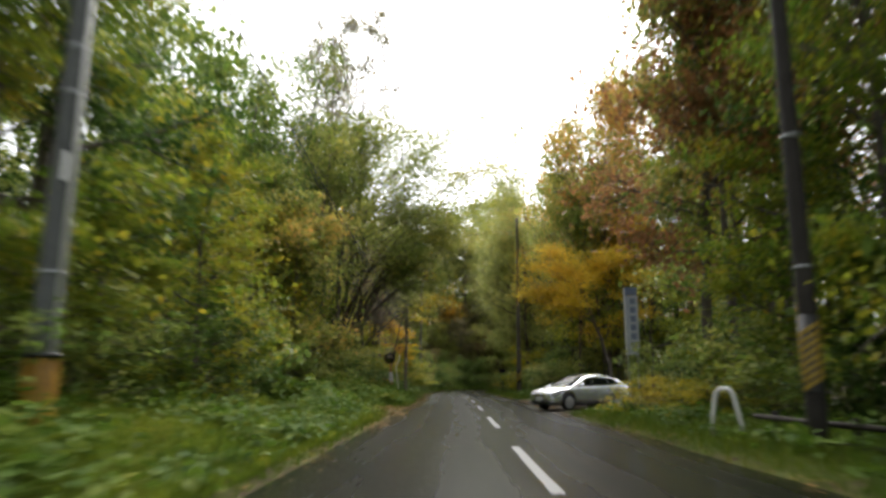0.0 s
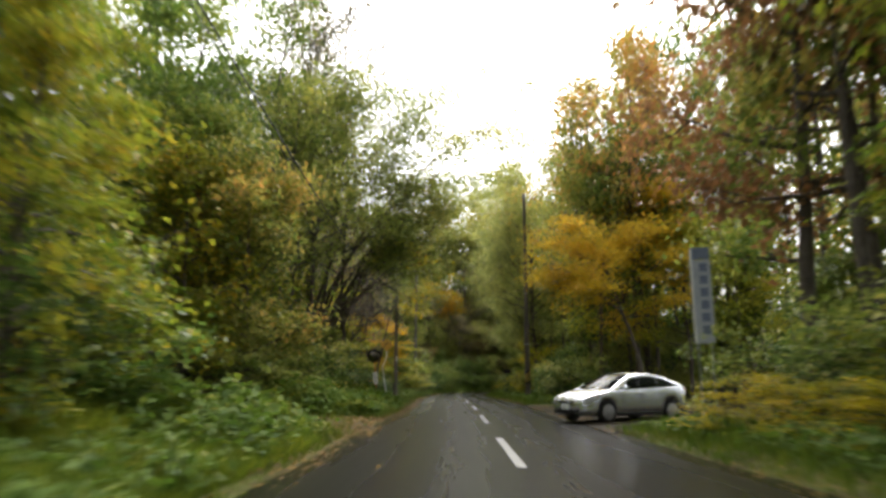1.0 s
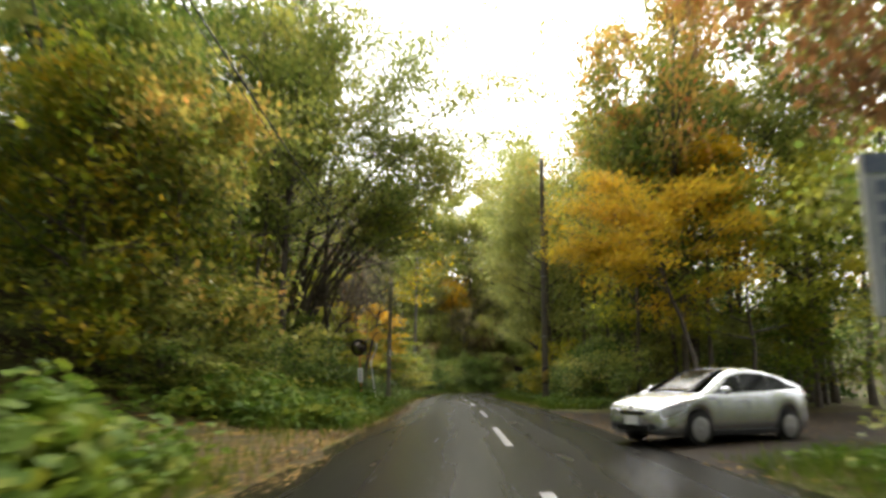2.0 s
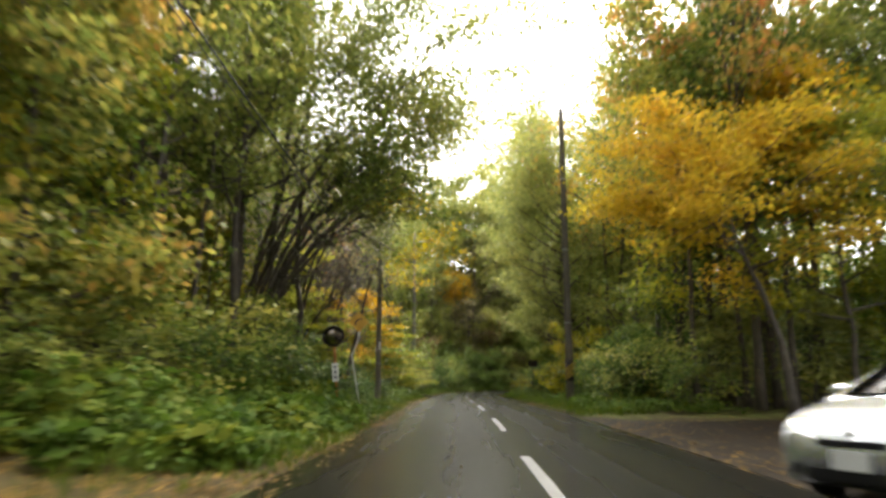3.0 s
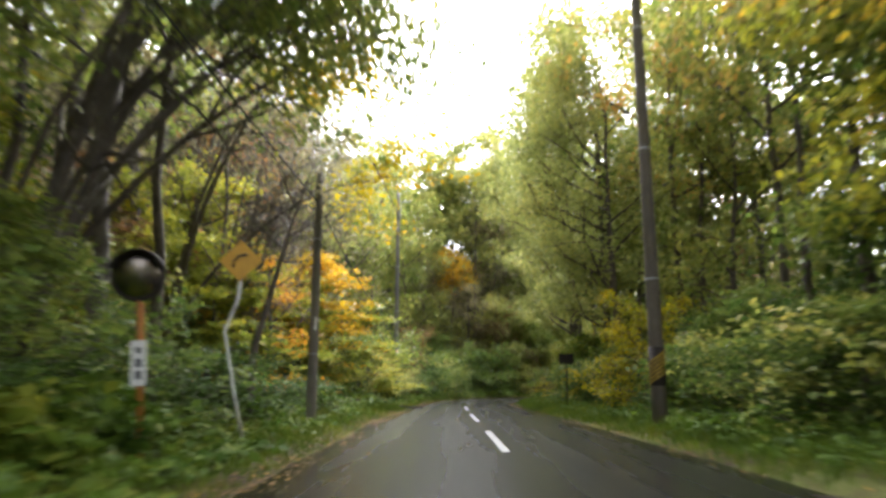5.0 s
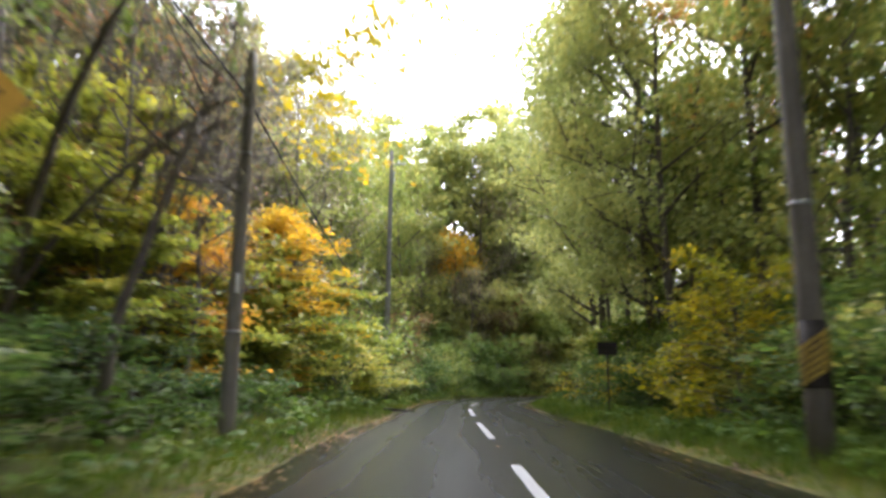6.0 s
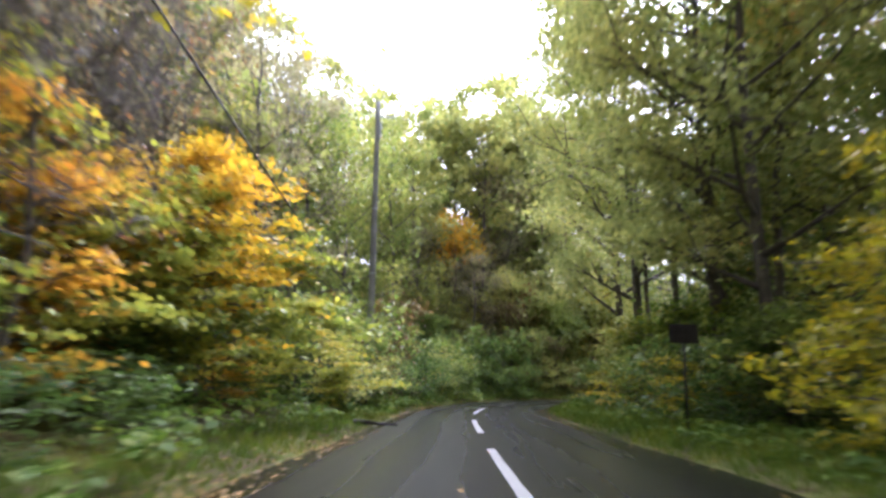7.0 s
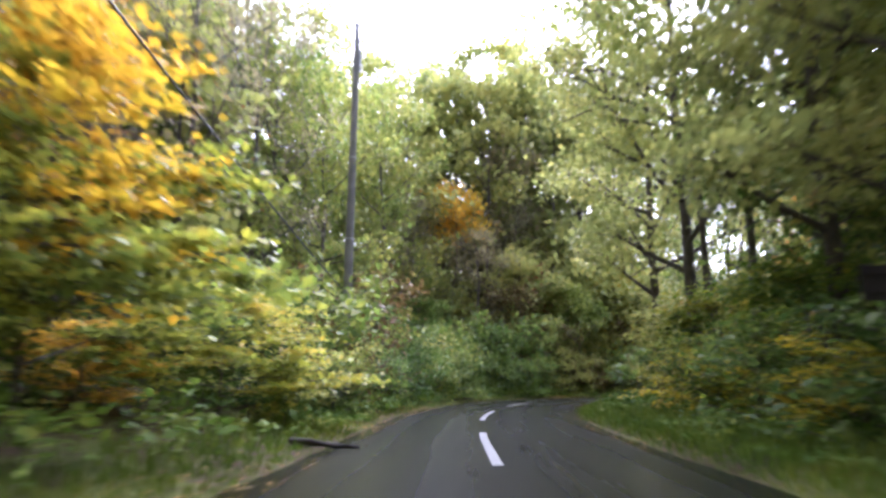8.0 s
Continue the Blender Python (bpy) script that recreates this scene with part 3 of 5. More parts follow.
tree_kind("overhang", "tall broadleaf tree whose leafy boughs hang over the road", "pale", BARK, seed=53, tall=18, girth=0.16, base=0.42, spread=7.0, limbs=13, leaves=8200, size=0.23, lean=(0.24, 0), rise=-0.05, sub=6, twigs=1, top=0.75, cluster=0.75, one_sided=0.0, steep=0.25)
tree_kind("orange_top", "distant tree with a small bright orange crown", "orange", BARK, seed=54, tall=12.5, girth=0.12, base=0.66, spread=2.4, limbs=9, leaves=1300, size=0.32, sides=5, sub=3)
tree_kind("pale_low", "low tree with pale yellow-green leaves at the wood's edge", "pale", BARK, seed=55, tall=7, girth=0.1, base=0.05, spread=3.4, limbs=14, leaves=2900, size=0.31, rise=0.1, sides=5, sub=4, cluster=0.45)
tree_kind("drab_a", "tall tree with thin grey-brown foliage", "drab", GREY_BARK, seed=56, tall=16, girth=0.17, base=0.25, spread=4.2, limbs=15, leaves=2900, size=0.22, rise=0.6, sub=5, twigs=2, twig=0.014)
tree_kind("pale_tall", "tall distant tree with thin pale olive foliage", "pale", GREY_BARK, seed=57, tall=20, girth=0.2, base=0.2, spread=4.6, limbs=15, leaves=2900, size=0.44, rise=0.4, sides=5, sub=4, cluster=0.6)
tree_kind("orange_maple", "orange maple with a broad layered crown over the road", "orange", BARK, seed=18, tall=9.5, girth=0.17, base=0.58, spread=6.0, limbs=17, leaves=14000, size=0.175, lean=(-0.27, 0), rise=0.05, cluster=0.48, flat=0.4, one_sided=math.pi)
tree_kind("russet_a", "tall tree with thinning russet brown leaves", "russet", BARK, seed=19, tall=15, girth=0.19, base=0.3, spread=4.6, limbs=15, leaves=8500, size=0.24, twigs=1)
tree_kind("tall_right", "very tall pale green tree leaning over the road", "pale", BARK, seed=28, tall=21, girth=0.24, base=0.2, spread=6.0, limbs=24, leaves=12500, size=0.26, lean=(-0.06, 0), rise=0.3, sub=5, top=0.6, cluster=0.6, one_sided=3.1)
tree_kind("gold_high", "tall golden tree behind the orange maple", "yellow", BARK, seed=29, tall=11, girth=0.15, base=0.55, spread=4.0, limbs=12, leaves=5500, size=0.23, rise=0.1, flat=0.45)
tree_kind("mixed_tall", "tall tree with green, ochre and orange leaves", "mixed", BARK, seed=36, tall=15, girth=0.19, base=0.42, spread=4.8, limbs=14, leaves=4900, size=0.26)
tree_kind("green_low", "low leafy green tree at the edge of the wood", "green", BARK, seed=27, tall=6, girth=0.09, base=0.06, spread=3.0, limbs=18, leaves=5500, size=0.22, rise=0.05, cluster=0.42)
tree_kind("bare", "bare grey-brown tree with fine upright branches", "russet", GREY_BARK, seed=23, tall=13, girth=0.13, base=0.2, spread=3.6, limbs=16, leaves=450, size=0.18, rise=0.9, sub=6, twigs=3, top=0.5, twig=0.014)
tree_kind("bare_lean", "bare leaning tree with grey forked branches", "russet", GREY_BARK, seed=24, tall=14, girth=0.16, base=0.25, spread=4.0, limbs=14, leaves=300, size=0.18, lean=(0.22, -0.02), rise=0.9, sub=6, twigs=3, top=0.5, twig=0.014)
tree_kind("lean_stem", "slim brown bare stem leaning against the pole", "drab", BARK, seed=58, tall=7.6, girth=0.12, base=0.55, spread=2.2, limbs=9, leaves=60, size=0.16, lean=(0.19, 0.24), rise=0.6, sub=4, twigs=2)
tree_kind("far_green", "distant green tree in the wood", "green", BARK, seed=31, tall=15, girth=0.2, base=0.15, spread=5.0, limbs=9, leaves=1500, size=0.6, sides=5, sub=3, cluster=0.7)
tree_kind("far_olive", "distant yellow-green tree in the wood", "pale", BARK, seed=32, tall=14, girth=0.18, base=0.12, spread=4.6, limbs=9, leaves=1500, size=0.6, sides=5, sub=3, cluster=0.7)
tree_kind("far_dark", "distant dark-green tree in the wood", "dark", BARK, seed=33, tall=13, girth=0.2, base=0.1, spread=4.8, limbs=9, leaves=1500, size=0.6, sides=5, sub=3, cluster=0.7)
tree_kind("far_mixed", "distant forest tree with orange and green leaves", "mixed", BARK, seed=34, tall=13, girth=0.18, base=0.12, spread=4.6, limbs=9, leaves=1500, size=0.6, sides=5, sub=3, cluster=0.7)
tree_kind("stem", "thin young tree with a bare stem and small green top", "green", BARK, seed=35, tall=8, girth=0.07, base=0.5, spread=2.6, limbs=9, leaves=1200, size=0.24, sides=5, sub=4)
tree_kind("shrub_green", "leafy green shrub at the roadside", "green", BARK, "shrub", "shrub", seed=41, tall=2.2, girth=0.03, base=0.05, spread=1.7, limbs=9, leaves=950, size=0.185, rise=0.2, sides=3, sub=2, cluster=0.26, top=0.7)
tree_kind("shrub_dark", "dark-green broad-leaved shrub in the undergrowth", "dark", BARK, "shrub", "shrub", seed=42, tall=1.9, girth=0.03, base=0.05, spread=1.8, limbs=9, leaves=950, size=0.185, rise=0.1, sides=3, sub=2, cluster=0.28, top=0.7)
tree_kind("shrub_yellow", "yellow autumn shrub at the road's edge", "lemon", BARK, "shrub", "shrub", seed=43, tall=3.2, girth=0.035, base=0.06, spread=2.2, limbs=17, leaves=3200, size=0.14, rise=-0.5, sides=5, sub=3, cluster=0.2, flat=0.5, top=0.8)
tree_kind("shrub_olive", "yellow-green shrub with drooping leafy sprays", "olive", BARK, "shrub", "shrub", seed=44, tall=2.4, girth=0.03, base=0.05, spread=1.9, limbs=9, leaves=950, size=0.185, rise=-0.1, sides=3, sub=2, cluster=0.26, top=0.7)
tree_kind("vine", "yellow-green vine hanging down a dead stem", "lime", BARK, "vine", "vine", seed=46, tall=2.9, girth=0.035, base=0.12, spread=0.26, limbs=16, leaves=520, size=0.13, rise=-0.5, sides=5, sub=2, cluster=0.13, top=0.8)
tree_kind("shrub_umber", "dull brown shrub beside the bend", "umber", BARK, "shrub", "shrub", seed=47, tall=2.6, girth=0.03, base=0.05, spread=1.8, limbs=10, leaves=1100, size=0.18, rise=0.1, sides=3, sub=2, cluster=0.28, top=0.7)
tree_kind("shrub_russet", "russet brown shrub on the slope", "russet", BARK, "shrub", "shrub", seed=45, tall=3.0, girth=0.035, base=0.05, spread=1.9, limbs=11, leaves=1600, size=0.17, rise=0.1, sides=4, sub=2, cluster=0.3, top=0.7)

fan_kind("fan", "many-stemmed dark tree arching over the road with olive leaves", "olive", BARK, seed=71, stems=7, reach=7.2, tall=9.6, leaves=6200, size=0.19, girth=0.12)
fan_kind("fan_high", "tall arching tree whose leafy boughs reach over the road", "olive", BARK, seed=77, stems=4, reach=12.6, tall=14.0, leaves=11500, size=0.2, girth=0.1, first=0.5, side=0.6, cluster=0.7)
fan_kind("fan_bough", "slim leaning tree with pale yellow leaves at its tips", "lemon", BARK, seed=72, stems=3, reach=6.0, tall=11.5, leaves=3600, size=0.2, girth=0.1, first=0.75, side=0.25, cluster=0.5)
fan_kind("thicket", "clump of bare grey stems with fine branches", "drab", GREY_BARK, seed=73, stems=8, reach=3.0, tall=9.0, leaves=70, size=0.15, girth=0.07, first=0.4, side=1.2, sub=10, twig=0.014, arch=1.25)
tree_kind("trunk_dark", "tall tree with a straight dark trunk and thin olive crown", "olive", BARK, seed=74, tall=17, girth=0.19, base=0.36, spread=4.4, limbs=11, leaves=2000, size=0.24, rise=0.5, sub=5, twigs=1, top=0.5, steep=0.9)
tree_kind("slim_trunk", "slim dark-stemmed tree with a high thin crown", "olive", BARK, seed=75, tall=15, girth=0.13, base=0.42, spread=3.4, limbs=9, leaves=1900, size=0.25, lean=(0.03, 0), rise=0.5, sides=6, sub=4, top=0.6, steep=0.9)
tree_kind("russet_low", "low broad tree with dull umber brown leaves", "umber", BARK, seed=78, tall=8.5, girth=0.13, base=0.06, spread=3.8, limbs=16, leaves=4200, size=0.24, rise=0.15, sides=5, sub=4, cluster=0.5)
tree_kind("lime_tree", "tree with bright yellow-green autumn leaves beside the side road", "lime", BARK, seed=79, tall=9.5, girth=0.13, base=0.3, spread=4.0, limbs=14, leaves=4800, size=0.21, rise=0.1, cluster=0.5, flat=0.4)
tree_kind("far_drab", "distant hillside tree with thin grey-brown leaves", "drab", GREY_BARK, seed=76, tall=11, girth=0.15, base=0.05, spread=4.4, limbs=12, leaves=2100, size=0.42, rise=0.4, sides=5, sub=4, cluster=0.7, top=0.6)

# trees that stand out, left of the road: kind, x, y, turn, scale, stretch
for row in [
    ("near_olive", -7.3, 19.2, 20, 0.9, 1.0), ("dark_a", -9.5, 14.0, 60, 1.05, 1.2), ("near_green", -8.6, 11.5, 100, 1.1, 1.15),
    ("near_green", -7.8, 15.2, 10, 0.75, 0.75), ("olive_low", -9.5, 22.0, 200, 1.1, 1.1), ("mixed_low", -8.6, 35.6, 30, 1.15, 1.1), ("olive_low", -10.4, 34.0, 140, 1.1, 1.1),
    ("olive_low", -9.8, 39.0, 250, 1.1, 1.1), ("green_b", -12.5, 36, 90, 0.95, 1.1), ("olive_a", -13.5, 26, 40, 1.0, 1.2),
    ("fan", -8.7, 50.4, 0, 1.0, 1.0), ("green_low", -7.9, 48.5, 30, 0.72, 0.75), ("olive_low", -11.2, 50.6, 130, 0.95, 0.9), ("olive_low", -12.8, 46.6, 230, 0.95, 0.9), ("olive_low", -13.2, 53.4, 330, 1.0, 0.9), ("fan_high", -9.6, 51.4, 0, 1.1, 0.93), ("trunk_dark", -8.2, 47.0, 0, 1.0, 1.0), ("trunk_dark", -9.8, 44.4, 130, 0.95, 1.0), ("slim_trunk", -9.2, 46.2, 40, 1.0, 1.0), ("slim_trunk", -8.6, 41.6, 80, 1.0, 1.05),
    ("bare_tall", -8.6, 53.0, 0, 1.0, 1.0), ("bare_tall", -10.9, 60.6, 130, 0.95, 1.0), ("green_b", -11.9, 45.0, 60, 1.1, 1.22), ("bare_tall", -11.5, 55.8, 250, 0.95, 1.0),
    ("lean_stem", -5.3, 55.3, 0, 1.0, 1.0), ("bare", -8.4, 60.5, 40, 0.85, 1.0), ("bare", -7.0, 62.5, 160, 0.75, 1.0),
    ("fan_bough", -9.0, 57.8, 4, 1.12, 0.68), ("spray_low", -8.4, 60.0, 30, 0.7, 1.0), ("thicket", -8.2, 61.2, 0, 1.0, 1.0), ("thicket", -9.8, 59.0, 150, 0.95, 1.1), ("thicket", -8.9, 65.4, 60, 0.95, 1.1), ("thicket", -10.2, 69.2, 300, 1.0, 1.1), ("thicket", -9.6, 74.6, 110, 1.0, 1.1), ("spray_green", -9.7, 62.2, 130, 1.05, 1.12), ("spray_green", -11.8, 63.4, 20, 1.05, 1.15), ("spray_green", -9.3, 59.6, 250, 0.9, 0.9), ("spray_low", -11.6, 60.2, 90, 1.0, 1.2), ("amber_maple", -9.4, 66.6, 250, 0.95, 1.0), ("shrub_russet", -12.6, 58.6, 70, 1.3, 1.1), ("bare_lean", -11.0, 62, 20, 0.9, 1.0), ("drab_a", -13.0, 74.0, 230, 1.0, 1.2), ("drab_a", -9.2, 79.0, 310, 0.95, 1.1), ("bare", -9.0, 71, 200, 0.9, 1.0), ("bare", -13.5, 70, 30, 1.1, 1.1), ("bare", -11.5, 75, 100, 1.1, 1.0),
    ("gold_maple", -7.4, 69.0, 0, 1.0, 0.82), ("amber_maple", -8.1, 63.6, 140, 0.95, 0.95), ("amber_maple", -7.0, 71.5, 30, 0.6, 0.42), ("spray_low", -6.4, 68.8, 60, 0.9, 0.9), ("spray_low", -8.0, 67.2, 150, 0.95, 1.0), ("spray_low", -5.4, 74.0, 200, 0.7, 0.7), ("green_low", -7.4, 66.4, 60, 0.6, 0.5), ("overhang", -9.6, 52.6, -12, 1.0, 1.02), ("dome", -9.2, 51.0, 25, 1.0, 1.0), ("dome", -7.6, 54.6, 140, 1.05, 1.0), ("dome", -8.8, 48.8, 250, 1.0, 0.98), ("far_dark", -19, 50, 25, 1.1, 1.1), ("far_dark", -22, 57, 125, 1.1, 1.1), ("far_dark", -20, 66, 225, 1.1, 1.1),
    ("far_olive", -9.5, 80, 0, 0.8, 0.95), ("olive_a", -9.0, 88, 30, 1.0, 1.1), ("olive_a", -5.5, 100, 130, 1.0, 1.25), ("olive_a", -9.5, 96, 10, 1.0, 1.2),
    ("far_green", -15.5, 68, 10, 1.0, 1.3), ("far_olive", -17, 76, 50, 1.0, 1.3), ("bare", -14.5, 80, 10, 1.2, 1.3), ("far_olive", -14.5, 86, 90, 1.0, 1.25), ("bare", -12.0, 83, 110, 1.15, 1.2), ("olive_a", -7.5, 92, 110, 0.95, 1.15), ("olive_a", -11.0, 84, 210, 0.9, 1.1), ("far_green", -19, 83, 90, 1.1, 1.3), ("far_green", -20, 60, 90, 1.1, 1.3), ("far_green", -17.5, 46, 200, 1.1, 1.3),
]:
    plant(*row)
# right of the road
for row in [
    ("near_green", 9.8, 15.2, 0, 1.2, 1.7), ("near_green", 9.4, 11.6, 90, 1.1, 1.6), ("near_olive", 8.8, 17.6, 50, 0.9, 1.0), ("russet_a", 9.6, 26.3, 0, 1.25, 1.15), ("mixed_tall", 12.0, 26.5, 100, 1.0, 1.35), ("mixed_tall", 9.4, 23.4, 220, 1.0, 1.2),
    ("green_b", 11.5, 24.0, 30, 1.0, 1.15), ("russet_a", 10.4, 24.6, 150, 1.15, 1.15), ("dark_a", 12.0, 7.0, 30, 1.1, 1.4), ("green_a", 12.5, 30.5, 80, 1.0, 1.3), ("dark_a", 12.6, 18.5, 200, 1.1, 1.4),
    ("orange_maple", 9.9, 44.0, 0, 0.92, 0.9), ("mixed_tall", 10.6, 48.0, 70, 1.0, 1.42), ("green_b", 20.0, 53.0, 140, 1.15, 1.35), ("mixed_tall", 23.0, 51.5, 240, 1.1, 1.5), ("far_green", 27.0, 54.0, 10, 1.1, 1.5), ("far_mixed", 31.0, 57.0, 10, 1.1, 1.5), ("olive_a", 20.5, 50.5, 140, 1.0, 1.5), ("mixed_tall", 13.2, 57.5, 40, 1.15, 1.5), ("green_b", 17.0, 57.0, 140, 1.15, 1.45), ("mixed_tall", 9.8, 54.0, 250, 1.0, 1.45), ("mixed_tall", 20.0, 56.0, 90, 1.15, 1.5), ("olive_low", 18.0, 50.0, 0, 1.2, 1.2), ("gold_high", 11.6, 47.5, 80, 1.0, 1.05), ("lime_tree", 13.0, 46.4, 0, 1.0, 1.0), ("lime_tree", 16.4, 47.6, 120, 1.05, 1.1), ("pale_low", 10.8, 50.0, 80, 0.8, 0.7), ("pale_low", 12.8, 48.5, 170, 0.8, 0.7), ("olive_low", 15.4, 48.0, 280, 0.9, 0.7), ("russet_a", 11.6, 20.5, 100, 1.1, 1.2), ("lime_tree", 10.4, 52.2, 40, 1.1, 1.1),
    ("green_low", 13.5, 28.0, 0, 1.1, 1.1), ("green_low", 11.4, 27.6, 90, 0.8, 0.9), ("mixed_tall", 10.6, 60.0, 20, 1.0, 1.2),
    ("green_low", 7.4, 50.6, 0, 0.6, 0.65), ("green_low", 8.6, 57.4, 120, 0.75, 0.75), ("slim_trunk", 8.9, 49.4, 20, 1.0, 1.0), ("slim_trunk", 10.4, 48.8, 120, 1.0, 1.0), ("slim_trunk", 12.0, 50.6, 220, 1.1, 1.0), ("trunk_dark", 11.2, 52.4, 300, 1.0, 1.0), ("slim_trunk", 13.6, 49.6, 60, 1.0, 1.05), ("trunk_dark", 14.6, 51.2, 180, 1.0, 1.0), ("slim_trunk", 16.2, 51.0, 280, 1.1, 1.0), ("slim_trunk", 9.4, 52.6, 330, 0.9, 1.0), ("trunk_dark", 17.6, 52.0, 10, 1.0, 1.0), ("slim_trunk", 19.2, 52.6, 100, 1.1, 1.0), ("shrub_dark", 11.0, 55.5, 0, 1.9, 1.2), ("shrub_dark", 14.2, 56.0, 100, 2.0, 1.2), ("shrub_dark", 17.6, 57.0, 200, 2.0, 1.2), ("shrub_dark", 21.2, 58.0, 300, 2.1, 1.2),
    ("slim_trunk", 8.9, 72.0, 0, 1.25, 0.95), ("slim_trunk", 8.4, 75.0, 180, 1.0, 1.1), ("slim_trunk", 7.9, 78.2, 60, 1.1, 1.1), ("slim_trunk", 7.5, 81.2, 200, 1.0, 1.1), ("slim_trunk", 9.8, 65.2, 20, 1.1, 1.1), ("slim_trunk", 9.4, 56.4, 250, 1.1, 1.15), ("tall_right", 8.0, 74.0, 14, 0.95, 1.05), ("tall_right", 7.4, 69.0, -4, 0.85, 0.95), ("mixed_tall", 9.2, 66.5, 70, 1.0, 1.35), ("tall_right", 7.8, 82.5, -20, 1.0, 1.1), ("tall_right", 8.8, 91.0, 30, 1.0, 1.15),
    ("green_low", 7.4, 68.5, 300, 0.75, 0.6), ("olive_low", 7.2, 74.0, 60, 0.8, 0.6), ("olive_low", 7.4, 79.5, 60, 0.8, 0.6),
    ("green_low", 9.6, 63.5, 30, 0.8, 0.7), ("pale_low", 8.4, 87.0, 0, 0.8, 0.7), ("olive_a", 14, 95, 0, 0.9, 1.2), ("green_low", -2.8, 99.5, 90, 0.8, 0.9), ("russet_low", 3.4, 103.8, 200, 0.8, 0.9), ("green_low", 6.8, 106.0, 300, 1.1, 0.95), ("drab_a", 0.6, 102.6, 20, 0.75, 0.8), ("drab_a", -3.4, 103.4, 140, 0.8, 0.85), ("olive_low", 10.6, 108.0, 50, 1.0, 1.1),
    ("far_olive", 4.5, 113, 0, 1.1, 1.5), ("orange_top", -1.1, 105.5, 0, 1.0, 1.0), ("far_olive", -2.5, 111, 40, 1.1, 1.3), ("far_olive", 8.5, 113, 0, 1.1, 1.4), ("pale_low", -4.0, 103, 0, 0.9, 0.9), ("pale_low", -0.5, 104.5, 50, 0.9, 0.75), ("shrub_russet", 4.2, 107.5, 70, 1.3, 1.7), ("pale_low", 7.6, 109, 70, 1.1, 0.8), ("pale_low", 11.5, 110.5, 170, 1.2, 0.9), ("pale_low", 16, 112.5, 200, 1.2, 0.9), ("pale_low", -8.5, 101, 270, 1.0, 0.9),
    ("pale_tall", -4.5, 106, 0, 1.0, 0.9), ("pale_tall", -9.5, 103, 90, 1.0, 1.1), ("pale_tall", 1.5, 109.5, 180, 1.0, 1.05), ("pale_tall", -13.5, 97, 30, 1.0, 1.15), ("pale_tall", -7.5, 110, 130, 1.0, 1.0), ("pale_tall", 6.5, 112, 220, 1.0, 1.1), ("drab_a", -10.0, 91, 20, 1.0, 1.2), ("drab_a", -13.0, 88, 120, 1.0, 1.2), ("drab_a", -8.8, 85.5, 220, 0.9, 1.1),
    ("pale_tall", 12.8, 67.5, 250, 1.0, 1.1), ("mixed_tall", 15.0, 60.5, 50, 1.0, 1.4), ("green_a", 9.8, 78.0, 0, 0.95, 1.15), ("olive_a", 10.6, 73.0, 120, 0.95, 1.15), ("green_b", 12.8, 81.5, 250, 1.1, 1.3), ("drab_a", 0.8, 108.4, 50, 0.9, 0.8), ("far_olive", 1.0, 113.0, 70, 1.1, 1.3), ("far_olive", 6.5, 116.0, 170, 1.1, 1.3), ("far_olive", -5.0, 115.0, 270, 1.1, 1.3), ("drab_a", 3.6, 110, 150, 0.9, 0.85), ("drab_a", -2.6, 107, 250, 0.8, 0.75), ("pale_tall", 4.0, 115, 50, 1.1, 1.2), ("pale_tall", 9.5, 116, 150, 1.1, 1.2), ("pale_tall", 13.5, 117, 250, 1.1, 1.15), ("pale_tall", -1.5, 113, 300, 1.1, 1.1), ("pale_low", 4.8, 111, 10, 1.3, 1.0), ("pale_tall", 13.5, 77.0, 50, 1.0, 1.2),
]:
    plant(*row)
